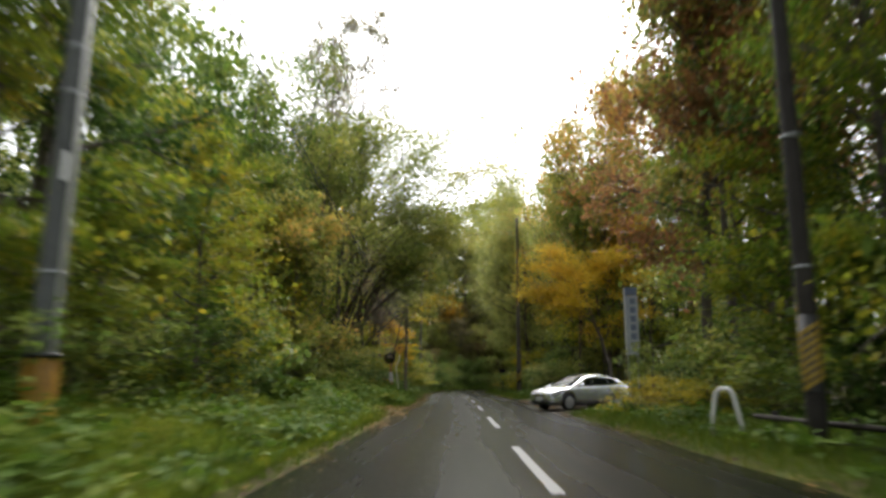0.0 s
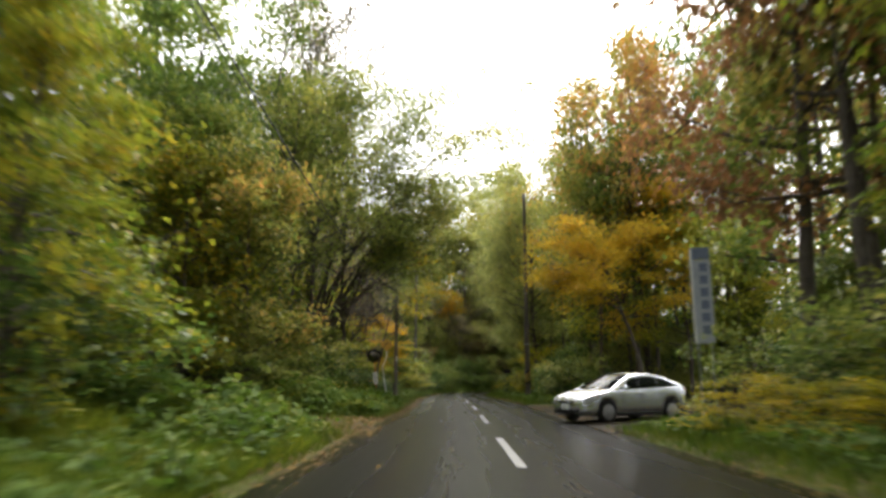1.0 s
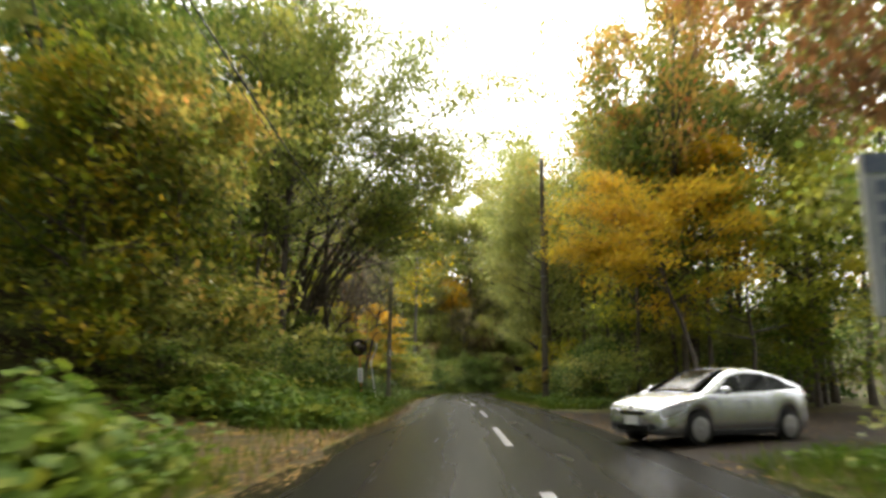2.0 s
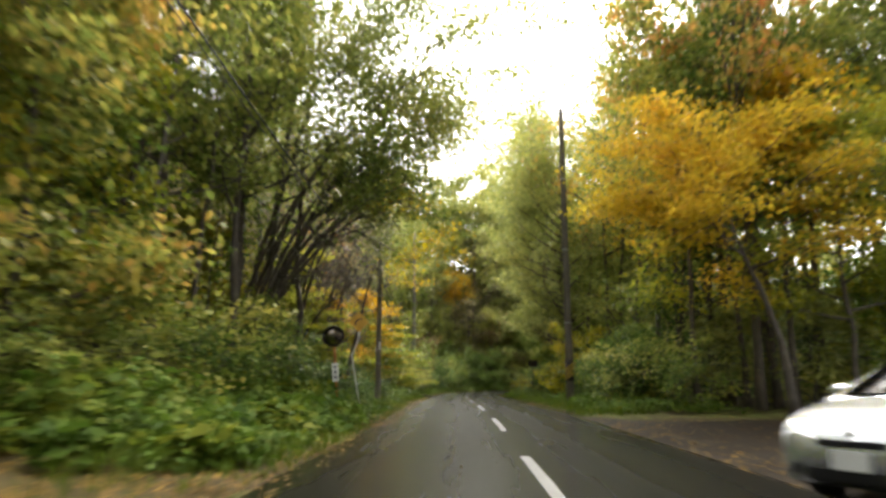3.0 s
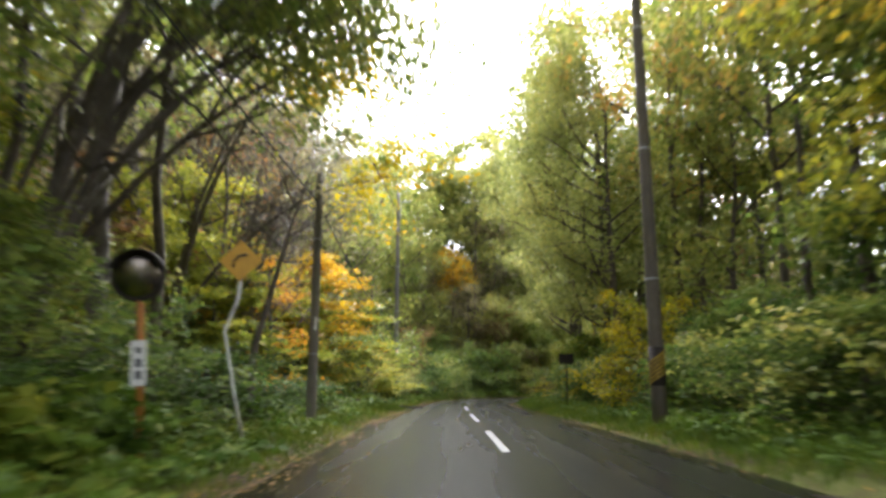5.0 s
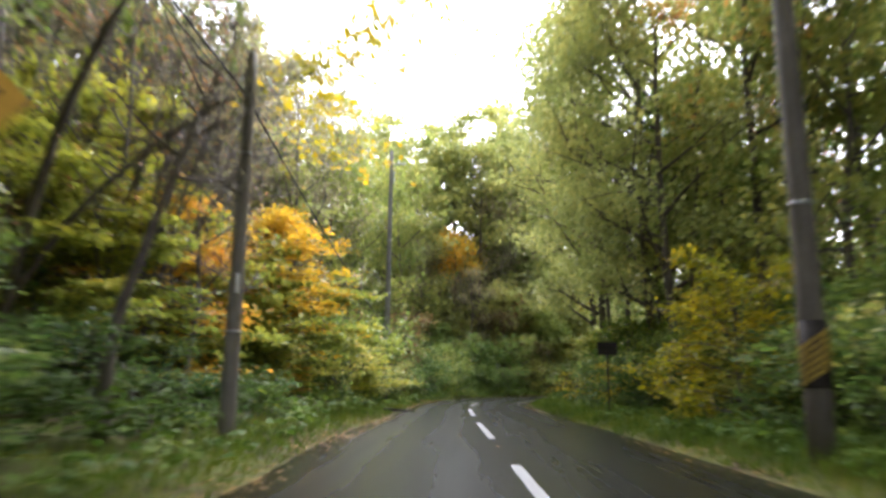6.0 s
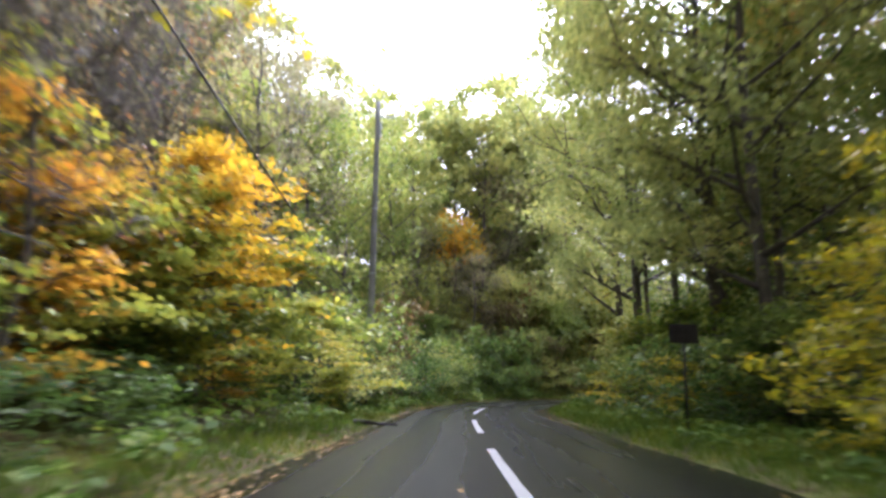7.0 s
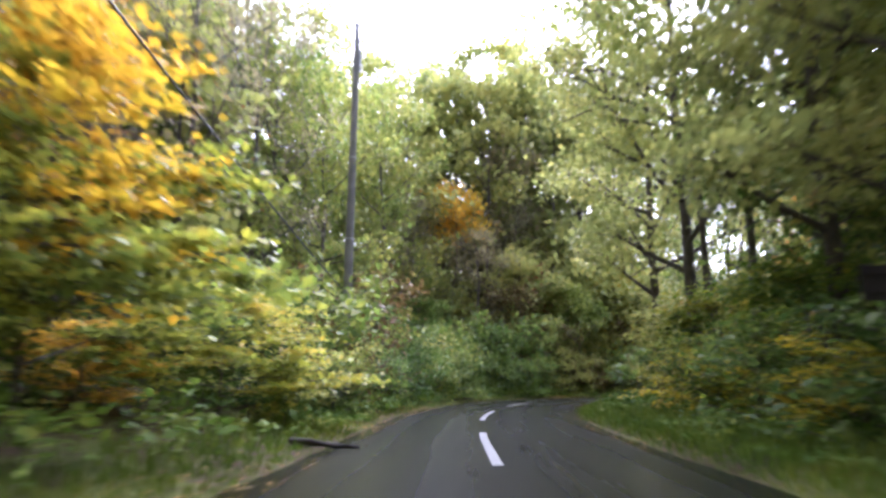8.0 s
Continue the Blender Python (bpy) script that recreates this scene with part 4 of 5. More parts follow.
for row in [
    ("shrub_dark", 6.6, 50.6, 20, 0.9, 0.85), ("shrub_dark", 6.9, 52.4, 90, 0.9, 0.8), ("shrub_dark", 6.6, 54.2, 170, 0.85, 0.8), ("shrub_green", 6.7, 57.0, 250, 0.95, 0.9), ("shrub_dark", 6.5, 58.8, 10, 0.8, 0.8), ("shrub_dark", 8.0, 53.2, 200, 1.1, 1.1), ("shrub_dark", 8.2, 59.5, 300, 1.1, 1.1), ("shrub_yellow", 7.2, 22.6, 200, 0.7, 0.45), ("shrub_olive", 7.7, 24.0, 20, 0.7, 0.7),
    ("vine", -5.5, 17.4, 0, 1.0, 1.0),
    ("shrub_yellow", 6.3, 61.2, 0, 1.05, 1.0), ("shrub_yellow", 7.3, 63.5, 80, 0.9, 1.0), ("shrub_yellow", 6.1, 70.5, 170, 0.75, 0.6), ("shrub_green", 5.6, 73.0, 20, 0.9, 0.8), ("shrub_yellow", 6.0, 76.5, 260, 0.8, 0.6), ("shrub_green", 5.5, 79.5, 120, 0.9, 0.8), ("shrub_dark", 5.8, 67.0, 220, 0.8, 0.7), 
    ("shrub_yellow", 6.6, 18.2, 0, 0.62, 0.5), ("shrub_olive", 7.9, 20.2, 120, 0.85, 0.8), ("shrub_olive", 6.75, 25.0, 250, 0.75, 1.0), ("shrub_yellow", 6.3, 22.4, 60, 0.66, 0.52), ("shrub_yellow", 6.5, 20.4, 160, 0.62, 0.5), ("shrub_green", 7.0, 15.2, 10, 0.8, 0.7), ("shrub_dark", 5.9, 19.3, 200, 0.5, 0.45), ("shrub_dark", 5.8, 17.0, 300, 0.5, 0.4),
    ("shrub_green", 8.2, 17.5, 200, 1.0, 1.0), ("shrub_olive", 8.6, 22.0, 30, 1.0, 1.0),
    ("shrub_green", -5.2, 51.0, 0, 0.8, 0.8), ("shrub_dark", -5.6, 55.0, 0, 0.8, 0.8), ("shrub_dark", -5.2, 59.6, 0, 0.7, 0.6), ("shrub_dark", -5.6, 52.6, 20, 0.75, 0.55), ("shrub_dark", -6.6, 54.4, 120, 0.85, 0.7), ("shrub_dark", -5.4, 57.2, 220, 0.7, 0.55), ("shrub_dark", -6.8, 60.6, 320, 0.9, 0.7), ("shrub_dark", -6.2, 64.4, 60, 0.8, 0.6), ("shrub_dark", 9.6, 8.6, 0, 1.5, 1.2), ("shrub_dark", 10.4, 11.5, 100, 1.6, 1.3), ("shrub_dark", 9.2, 14.0, 200, 1.3, 1.2), ("shrub_dark", 11.5, 14.8, 300, 1.7, 1.3), ("shrub_dark", 13.0, 11.0, 30, 2.0, 1.3),
    ("shrub_dark", -5.9, 50.2, 40, 0.7, 0.5), ("shrub_dark", -6.7, 48.3, 140, 0.8, 0.55), ("shrub_dark", -7.4, 51.4, 240, 0.85, 0.6), ("shrub_dark", -6.0, 46.4, 330, 0.75, 0.5), ("shrub_dark", -5.0, 62.4, 70, 0.7, 0.6), ("shrub_olive", -4.0, 74.0, 0, 0.8, 0.6), ("shrub_green", -3.6, 77.5, 0, 0.8, 0.7),
    ("shrub_russet", -10.5, 57.5, 0, 1.1, 1.1), ("shrub_olive", -9.5, 55.0, 90, 1.1, 1.1), ("shrub_olive", -7.4, 35.6, 20, 1.15, 0.8), ("shrub_green", -6.6, 38.0, 120, 1.0, 0.8), ("shrub_olive", -8.6, 33.8, 220, 1.15, 0.75), ("shrub_olive", -10.4, 33.6, 100, 1.2, 0.9), ("shrub_olive", -6.5, 34.4, 160, 0.8, 0.6), ("shrub_green", -6.4, 41.0, 300, 1.0, 0.75), ("shrub_olive", -7.2, 43.0, 30, 1.0, 0.8),
    ("shrub_russet", -13.0, 66.0, 130, 1.3, 1.2), ("shrub_russet", -14.5, 61.0, 10, 1.4, 1.2), ("shrub_russet", -13.6, 63.4, 200, 1.5, 1.5),
]:
    plant(*row)

rng = np.random.default_rng(77)
# rows of trees behind them, thinner with distance
for side, ranks in ((-1, [(12.0, 7.0), (16.0, 6.5), (22.0, 9.0), (30.0, 13.0)]), (1, [(10.5, 5.6), (15.5, 6.5), (22.0, 10.0), (32.0, 15.0)])):
    for rank, (far, gap) in enumerate(ranks):
        y = ((2.0 if side < 0 else -3.0) if rank < 2 else 12.0) + rng.uniform(0, 3)
        while y < 100:
            x = side * (far + rng.uniform(-1.2, 1.6)) + 1.0
            y += gap * rng.uniform(0.75, 1.25)
            if side > 0 and 28 < y + 0.25 * x < 44 and x > 4:
                continue
            if side < 0 and 25.5 < y < 33 and x > -16:
                continue
            if side > 0 and 47 < y < 62 and x > 12 and rng.random() < 0.8:
                continue
            if side > 0 and y > 88 and x < 12:
                continue
            if side < 0 and rank < 2 and 53 < y < 80:
                plant(str(rng.choice(["bare", "bare_lean", "drab_a"], p=[0.42, 0.23, 0.35])), x, y, rng.uniform(0, 360), rng.uniform(0.8, 1.0), rng.uniform(0.9, 1.1))
                continue
            if rank == 0:
                k = rng.choice(["green_b", "stem", "olive_a", "stem", "green_a"] if side < 0 else ["green_b", "stem", "stem", "green_a", "olive_a"])
            elif rank == 1:
                k = rng.choice(["far_green", "far_olive", "drab_a" if side < 0 else "russet_a", "stem", "far_mixed", "green_b"])
            else:
                k = rng.choice(["far_green", "far_olive", "far_dark", "far_mixed"])
            spec = (rng.uniform(0, 360), rng.uniform(0.85, 1.1), rng.uniform(0.9, 1.2))
            if side > 0 and 24.5 < y - 0.27 * (x - 3.75) < 45:
                continue
            plant(str(k), x, y, *spec)
# grey-brown wood on the hillside to the left
for i in range(30):
    x, y = -15.5 - 7.0 * (i % 3) - rng.uniform(0, 4), 56 + 1.6 * i + rng.uniform(-1.5, 1.5)
    plant("far_drab", x, y, rng.uniform(0, 360), rng.uniform(0.9, 1.15), rng.uniform(0.9, 1.15))
# the wood that closes the view where the road turns
for i in range(38):
    a = rng.uniform(0, 1)
    x, y = -34 + 92 * a, 108 + rng.uniform(0, 34) + 8 * a
    if abs(float(offset(x, y)[0])) < 5:
        continue
    plant(str(rng.choice(["far_olive", "far_drab", "pale_tall", "far_olive", "far_drab"])), x, y, rng.uniform(0, 360), rng.uniform(0.95, 1.2), rng.uniform(1.1, 1.4))
for i in range(30):                                       # and its front edge
    x = -14 + 1.25 * i
    y = 101 + 0.45 * max(x, 0) + rng.uniform(0, 4)
    if float(offset(x, y)[0]) > -3.4:
        continue
    plant(str(rng.choice(["pale_low", "shrub_dark", "shrub_olive", "shrub_green"], p=[0.25, 0.15, 0.35, 0.25])), x, y, rng.uniform(0, 360), rng.uniform(0.8, 1.2), rng.uniform(0.7, 1.0))
for i in range(9):                                        # tall trees far back that close the gaps
    plant("far_drab" if i % 3 == 1 else "pale_tall", -9 + 3.1 * i, 119 + 2.0 * (i % 3), 40.0 * i, 1.2, 0.93)
for i, (x, y) in enumerate([(16.5, 88.0), (20.5, 92.0), (24.0, 99.0), (18.0, 84.0)]):      # dark wood inside the bend
    if abs(float(offset(x, y)[0])) > 6:
        plant("far_dark", x, y, 75.0 * i, 1.0, 0.85)
for i in range(0, 52):                                    # bushes that crowd the outside of the bend
    k = int(np.abs(LINE[:, 1] - 77).argmin()) + int(i * 1.35)
    lw = float(left_width(LINE[k, 1])) + (0.9 if i % 2 else 2.8) + rng.uniform(0, 0.9)
    x, y = LINE[k] - NORMAL[k] * lw
    kind = str(rng.choice(["shrub_dark", "shrub_green", "shrub_olive", "shrub_umber"], p=[0.3, 0.35, 0.15, 0.2]))
    plant(kind, x, y, rng.uniform(0, 360), rng.uniform(0.65, 0.9) if i % 2 else rng.uniform(1.1, 1.6), rng.uniform(0.8, 1.1))
for i in range(26):                                       # low growth deep in it
    x = -22 + 2.6 * i + rng.uniform(-0.6, 0.6)
    y = 114 + 0.2 * max(x, 0) + rng.uniform(0, 9)
    plant(str(rng.choice(["shrub_dark", "shrub_green", "shrub_olive"])), x, y, rng.uniform(0, 360), rng.uniform(2.2, 2.9), rng.uniform(0.9, 1.2))
for i in range(26):                                       # and in the wood on both sides
    x, y = (-19 - rng.uniform(0, 4), 14 + 5.4 * i) if i < 16 else (20 + rng.uniform(0, 5), 60 + 4 * (i - 16))
    plant("shrub_dark" if i % 2 else "shrub_green", x, y, rng.uniform(0, 360), rng.uniform(2.0, 2.6), rng.uniform(0.9, 1.2))
# shrubs along both edges of the wood
for side in (-1, 1):
    y = -6.0
    while y < 96:
        y += rng.uniform(1.5, 2.4)
        s = -rng.uniform(7.0, 10.5) if side < 0 else rng.uniform(5.6, 9.0)
        i = int(np.abs(LINE[:, 1] - y).argmin())
        x = LINE[i, 0] + NORMAL[i, 0] * s
        if side < 0 and 22.5 < y < 33:
            continue
        if side > 0 and 24 < y + 0.1 * x < 47:
            continue
        k = rng.choice(["shrub_green", "shrub_dark", "shrub_olive"])
        plant(str(k), x, y, rng.uniform(0, 360), rng.uniform(0.75, 1.15), rng.uniform(0.7, 1.05))


# ---------------------------------------------------------------- low plants
def strip(n, lo, hi, side, y0=-8.0, y1=100.0):
    """Random places along a verge: x, y and the distance from the road's edge."""
    i = rng.integers(int(np.abs(LINE[:, 1] - y0).argmin()), int(np.abs(LINE[:, 1] - y1).argmin()), n)
    u = rng.uniform(0, 1, n)
    p = LINE[i] + TANGENT[i] * rng.uniform(-0.25, 0.25, n)[:, None]
    e = lo + (hi - lo) * u
    w = np.where(side < 0, left_width(p[:, 1]), right_width(p[:, 1])) + e
    q = p + NORMAL[i] * (side * w)[:, None]
    return q[:, 0], q[:, 1], e


def open_ground(x, y, side):
    if side < 0:
        return np.exp(-((y - 27.8) / 4.2) ** 4) > rng.uniform(0.3, 0.8, len(x))
    return (np.exp(-((y - 36.2) / 10.3) ** 6) > rng.uniform(0.3, 0.6, len(x)))


def build_grass(side):
    x, y, e = strip(48000, -0.1, 2.6, side)
    low = np.where((side < 0) & (y > 40), 0.6, 1.0)
    keep = (~open_ground(x, y, side) | (rng.uniform(0, 1, len(x)) < (0.13 if side < 0 else 0.0))) & (rng.uniform(0, 1, len(x)) < np.clip(1.2 - 0.35 * e, 0.15, 1)) & ~((side < 0) & (y > 79) & (e > 0.5))
    x, y, e, low = x[keep], y[keep], e[keep], low[keep]
    z = height(x, y)
    n = len(x)
    h = low * (0.08 + 0.16 * np.clip(e, 0, 1.5)) * rng.uniform(0.5, 1.5, n)
    az, w = rng.uniform(0, 6.283, n), rng.uniform(0.008, 0.018, n)
    lean = rng.uniform(0.1, 0.7, n) * h
    d = np.stack([np.cos(az), np.sin(az), np.zeros(n)], 1)
    sd = np.stack([-np.sin(az), np.cos(az), np.zeros(n)], 1) * w[:, None]
    p = np.stack([x, y, z - 0.01], 1)
    q = np.empty((n, 4, 3))
    q[:, 0], q[:, 1] = p - sd, p + sd
    tip = p + d * lean[:, None] + np.stack([np.zeros(n), np.zeros(n), h], 1)
    q[:, 2], q[:, 3] = tip + sd * 0.3, tip - sd * 0.3
    ob = new("grass", quads_mesh("grass", q, GRASS))
    tagged(ob, "short wet green grass along the road edge", "grass", kind="stuff")


def build_weeds(side, n, lo, hi, top, size, label):
    """Clumps of broad leaves on stalks, as one mass."""
    x, y, e = strip(n, lo, hi, side)
    keep = ~open_ground(x, y, side) & ((side > 0) | (y < 50) | (y > 76) | (rng.uniform(0, 1, len(x)) < 0.28))
    keep &= ~((side < 0) & (y > 43) & (y < 58) & (e < 0.7))
    x, y, e = x[keep], y[keep], e[keep]
    z = height(x, y)
    per = 14
    patch = 0.6 + 0.4 * np.sin(x * 0.9 + y * 0.55) * np.sin(y * 0.37 + 1.3)
    h = top * np.clip(0.3 + 0.4 * e, 0.25, 1) * patch * rng.uniform(0.6, 1.3, len(x)) * np.where((side < 0) & (y > 43) & (y < 58) & (e < 1.7), 0.55, 1)
    c = np.repeat(np.stack([x, y, z], 1), per, 0)
    hh = np.repeat(h, per)
    m = len(c)
    c[:, :2] += rng.normal(0, 0.22, (m, 2))
    c[:, 2] += hh * rng.uniform(0.15, 1.0, m) ** 0.7
    ob = new("undergrowth", quads_mesh("undergrowth", leaf_quads(rng, c, size, 0.75, 0.4, 0.1), WEED))
    tagged(ob, label, "undergrowth", kind="stuff")


def build_mounds(side, n, lo, hi, y0, y1, label):
    """Rounded clumps of large drooping leaves, as one mass."""
    x, y, e = strip(n, lo, hi, side, y0, y1)
    keep = ~open_ground(x, y, side) & ~((y > 43) & (e < 1.9))
    x, y, e = x[keep], y[keep], e[keep]
    wide, tall = rng.uniform(0.4, 0.85, len(x)), rng.uniform(0.4, 1.0, len(x)) * np.clip(0.45 + 0.25 * e, 0.4, 1.3)
    per = 90
    az, up = rng.uniform(0, 2 * math.pi, (len(x), per)), np.arccos(rng.uniform(0.05, 1, (len(x), per)))
    r = rng.uniform(0.75, 1.05, (len(x), per))
    c = np.stack([x[:, None] + wide[:, None] * r * np.sin(up) * np.cos(az), y[:, None] + wide[:, None] * r * np.sin(up) * np.sin(az), height(x, y)[:, None] + tall[:, None] * r * np.cos(up)], 2).reshape(-1, 3)
    ob = new("undergrowth", quads_mesh("undergrowth", leaf_quads(rng, c, 0.25, 0.8, 0.35, 0.35), WEED))
    tagged(ob, label, "undergrowth", kind="stuff")


def build_tall_grass():
    """Lush knee-high grass on the verge before the dirt track."""
    x, y, e = strip(26000, 0.25, 4.6, -1, 2, 22)
    n = len(x)
    z = height(x, y)
    patch = 0.75 + 0.35 * np.sin(1.7 * x + 0.8 * y) * np.sin(1.1 * y - 0.6 * x)
    h = (0.16 + 0.09 * np.clip(e, 0, 3)) * patch * rng.uniform(0.6, 1.4, n)
    az, w = rng.uniform(0, 2 * math.pi, n), rng.uniform(0.012, 0.026, n)
    d = np.stack([np.cos(az), np.sin(az), np.zeros(n)], 1)
    sd = np.stack([-np.sin(az), np.cos(az), np.zeros(n)], 1) * w[:, None]
    p = np.stack([x, y, z - 0.01], 1)
    tip = p + d * (rng.uniform(0.3, 1.0, n) * h)[:, None] + np.stack([np.zeros(n), np.zeros(n), h], 1)
    q = np.empty((n, 4, 3))
    q[:, 0], q[:, 1], q[:, 2], q[:, 3] = p - sd, p + sd, tip + sd * 0.3, tip - sd * 0.3
    tagged(new("grass", quads_mesh("grass", q, LUSH)), "lush yellow-green grass and herbs on the verge", "grass", kind="stuff")


build_grass(-1)
build_grass(1)
build_tall_grass()
build_weeds(-1, 4200, 0.5, 6.5, 1.0, 0.18, "lush broad-leaved weeds on the bank")
build_mounds(-1, 190, 0.9, 5.5, 20, 50, "rounded clumps of large-leaved plants on the bank")
build_weeds(1, 2800, 0.9, 5.0, 0.6, 0.17, "broad-leaved weeds and ferns beside the road")


def build_litter():
    x1, y1, e1 = strip(9000, -0.5, 1.1, -1)
    x2, y2, e2 = strip(6500, -0.45, 1.1, 1)
    x3, y3 = rng.uniform(-11, -2.2, 13000), rng.normal(28, 2.9, 13000)
    x4, y4 = rng.uniform(3.6, 14, 900), rng.uniform(29, 46, 900)
    x5, y5 = rng.uniform(-2, 3.8, 45), rng.uniform(4, 90, 45)
    drift = [rng.uniform(0, 1, len(e)) < np.clip(0.5 + 0.6 * np.sin(0.55 * y + s) * np.sin(0.23 * y + 1.0) - 0.5 * np.abs(e - 0.1), 0.03, 1) for y, e, s in ((y1, e1, 0.4), (y2, e2, 2.0))]
    x1, y1, x2, y2 = x1[drift[0]], y1[drift[0]], x2[drift[1]], y2[drift[1]]
    x6, y6, e6 = strip(2700, -0.4, 0.35, -1, 14, 66)
    thick = rng.uniform(0, 1, len(e6)) < np.clip(0.75 + 0.4 * np.sin(1.1 * y6) - 1.6 * np.abs(e6), 0.05, 1)
    x, y = np.concatenate([x1, x2, x3, x4, x5, x6[thick]]), np.concatenate([y1, y2, y3, y4, y5, y6[thick]])
    z = np.maximum(height(x, y), np.where(np.abs(offset(x, y)) < 3.3, -0.005, -1)) + 0.03
    c = np.stack([x, y, z], 1)
    ob = new("fallen_leaves", quads_mesh("fallen_leaves", leaf_quads(rng, c, 0.075, 0.75, 0.16, 0.0), LITTER))
    tagged(ob, "wet fallen leaves, brown and yellow, along the road", "leaf litter", kind="stuff")


build_litter()


# ---------------------------------------------------------------- poles, signs, guard rail
def lathe(profile, sides=20):
    """A bmesh turned round z from (radius, height) pairs."""
    bm = bmesh.new()
    rings = [[bm.verts.new((r * math.cos(2 * math.pi * i / sides), r * math.sin(2 * math.pi * i / sides), z)) for i in range(sides)] for r, z in profile]
    for a, b in zip(rings, rings[1:]):
        for i in range(sides):
            k = (i + 1) % sides
            bm.faces.new((a[i], a[k], b[k], b[i]))
    bm.faces.new(rings[-1]), bm.faces.new(list(reversed(rings[0])))
    return bm


def box(sx, sy, sz, bevel=0.004, at=(0, 0, 0)):
    bm = bmesh.new()
    bmesh.ops.create_cube(bm, size=1, matrix=Matrix.Translation(at) @ Matrix.Diagonal((sx, sy, sz, 1)))
    if bevel:
        bmesh.ops.bevel(bm, geom=bm.edges[:], offset=bevel, segments=2, affect="EDGES")
    return bm


STEEL = surface("galvanised_steel", [(0.3, (0.25, 0.26, 0.27)), (0.7, (0.45, 0.46, 0.47))], 6, 60, (0.35, 0.6), 0.8, 0.1, 0.002)
WHITE_PAINT = surface("chipped_white_paint", [(0.28, (0.35, 0.33, 0.3)), (0.4, (0.68, 0.67, 0.64)), (0.8, (0.8, 0.79, 0.77))], 4, 40, (0.4, 0.65), 0, 0.2, 0.003)
ORANGE_PAINT = surface("faded_orange_paint", [(0.3, (0.3, 0.1, 0.02)), (0.7, (0.46, 0.16, 0.03))], 5, 40, (0.4, 0.6), 0, 0.15, 0.002)
YELLOW_PAINT = surface("yellow_enamel", [(0.3, (0.5, 0.26, 0.02)), (0.7, (0.65, 0.36, 0.03))], 4, 50, (0.35, 0.55), 0, 0.1, 0.002)
FADED_YELLOW = surface("faded_yellow_stripe", [(0.3, (0.24, 0.155, 0.02)), (0.7, (0.42, 0.28, 0.03))], 6, 40, (0.5, 0.7), 0, 0.2, 0.002)
SLEEVE_ORANGE = surface("ribbed_orange_sleeve", [(0.3, (0.36, 0.18, 0.014)), (0.7, (0.56, 0.31, 0.022))], 3, 30, (0.5, 0.7), 0, 0.2, 0.003)
SLEEVE_BROWN = surface("dark_brown_sleeve", [(0.3, (0.09, 0.04, 0.01)), (0.7, (0.17, 0.08, 0.015))], 3, 30, (0.5, 0.7), 0, 0.2, 0.003)
BLACK = surface("black_plastic", [(0.3, (0.012, 0.012, 0.012)), (0.7, (0.03, 0.03, 0.03))], 6, 50, (0.4, 0.6), 0, 0.1, 0.002)
RUST = surface("dark_rusted_steel", [(0.3, (0.014, 0.011, 0.01)), (0.7, (0.034, 0.028, 0.023))], 5, 40, (0.65, 0.85), 0.0, 0.2, 0.003, shine=0.2)
INK = surface("dark_sign_ink", [(0.3, (0.06, 0.06, 0.07)), (0.7, (0.12, 0.12, 0.13))], 8, 60, (0.5, 0.7), 0, 0.05, 0.001)
BLUE_INK = surface("faded_blue_ink", [(0.3, (0.1, 0.13, 0.2)), (0.7, (0.17, 0.2, 0.27))], 8, 60, (0.5, 0.7), 0, 0.05, 0.001)
PALE_BOARD = surface("pale_grey_board", [(0.3, (0.3, 0.32, 0.36)), (0.7, (0.42, 0.44, 0.48))], 2, 40, (0.5, 0.7), 0, 0.1, 0.002)
MIRROR, _n, _l, _b = nodes("mirror_glass")
_b.inputs["Metallic"].default_value, _b.inputs["Roughness"].default_value, _b.inputs["Base Color"].default_value = 1.0, 0.26, (0.22, 0.19, 0.16, 1)


def utility_pole(x, y, tall, mat, r0=0.16, r1=0.1, label="weathered grey concrete utility pole beside the road", bands=(), lean=0.0):
    z = float(height(x, y)[0])
    t = thing("utility_pole", label, "utility pole", pose(x, y, z - 0.3, 0, lean, 0), "utility poles")
    n = 12
    part("pole", (lathe([(r0 + (r1 - r0) * i / n, (tall + 0.3) * i / n) for i in range(n + 1)]), mat, True), t)
    for h in bands:
        r = r0 + (r1 - r0) * h / tall + 0.006
        part("steel_band", (lathe([(r, h), (r + 0.008, h + 0.005), (r + 0.008, h + 0.045), (r, h + 0.05)]), STEEL, True), t)
    return t


def insulator(parent, at, arm=0.0):
    part("insulator", (lathe([(0.02, 0), (0.055, 0.02), (0.03, 0.05), (0.05, 0.07), (0.025, 0.1), (0.012, 0.14)], 10), WHITE_PAINT, True), parent, "", pose(*at))


# near left pole with an orange sleeve and a white tag
lp0 = utility_pole(-5.52, 9.1, 11.0, POLE_DARK, 0.19, 0.12, "grey concrete utility pole with a ribbed orange sleeve", (2.6, 5.2, 5.9))
# dark brown core that shows in the gaps between the orange ribs
part("sleeve", (lathe([(0.2, 0.3), (0.206, 0.32), (0.206, 1.5)], 28), SLEEVE_BROWN, True), lp0, "dark brown sleeve behind the ribs")
for i in range(18):
    rib = box(0.045, 0.02, 1.18 - 0.05 * (i % 3), 0.006)
    part("rib", (rib, SLEEVE_ORANGE), lp0, "", pose(0.212 * math.cos(i * math.pi / 9), 0.212 * math.sin(i * math.pi / 9), 0.9, 0, 0, 20 * i + 90))
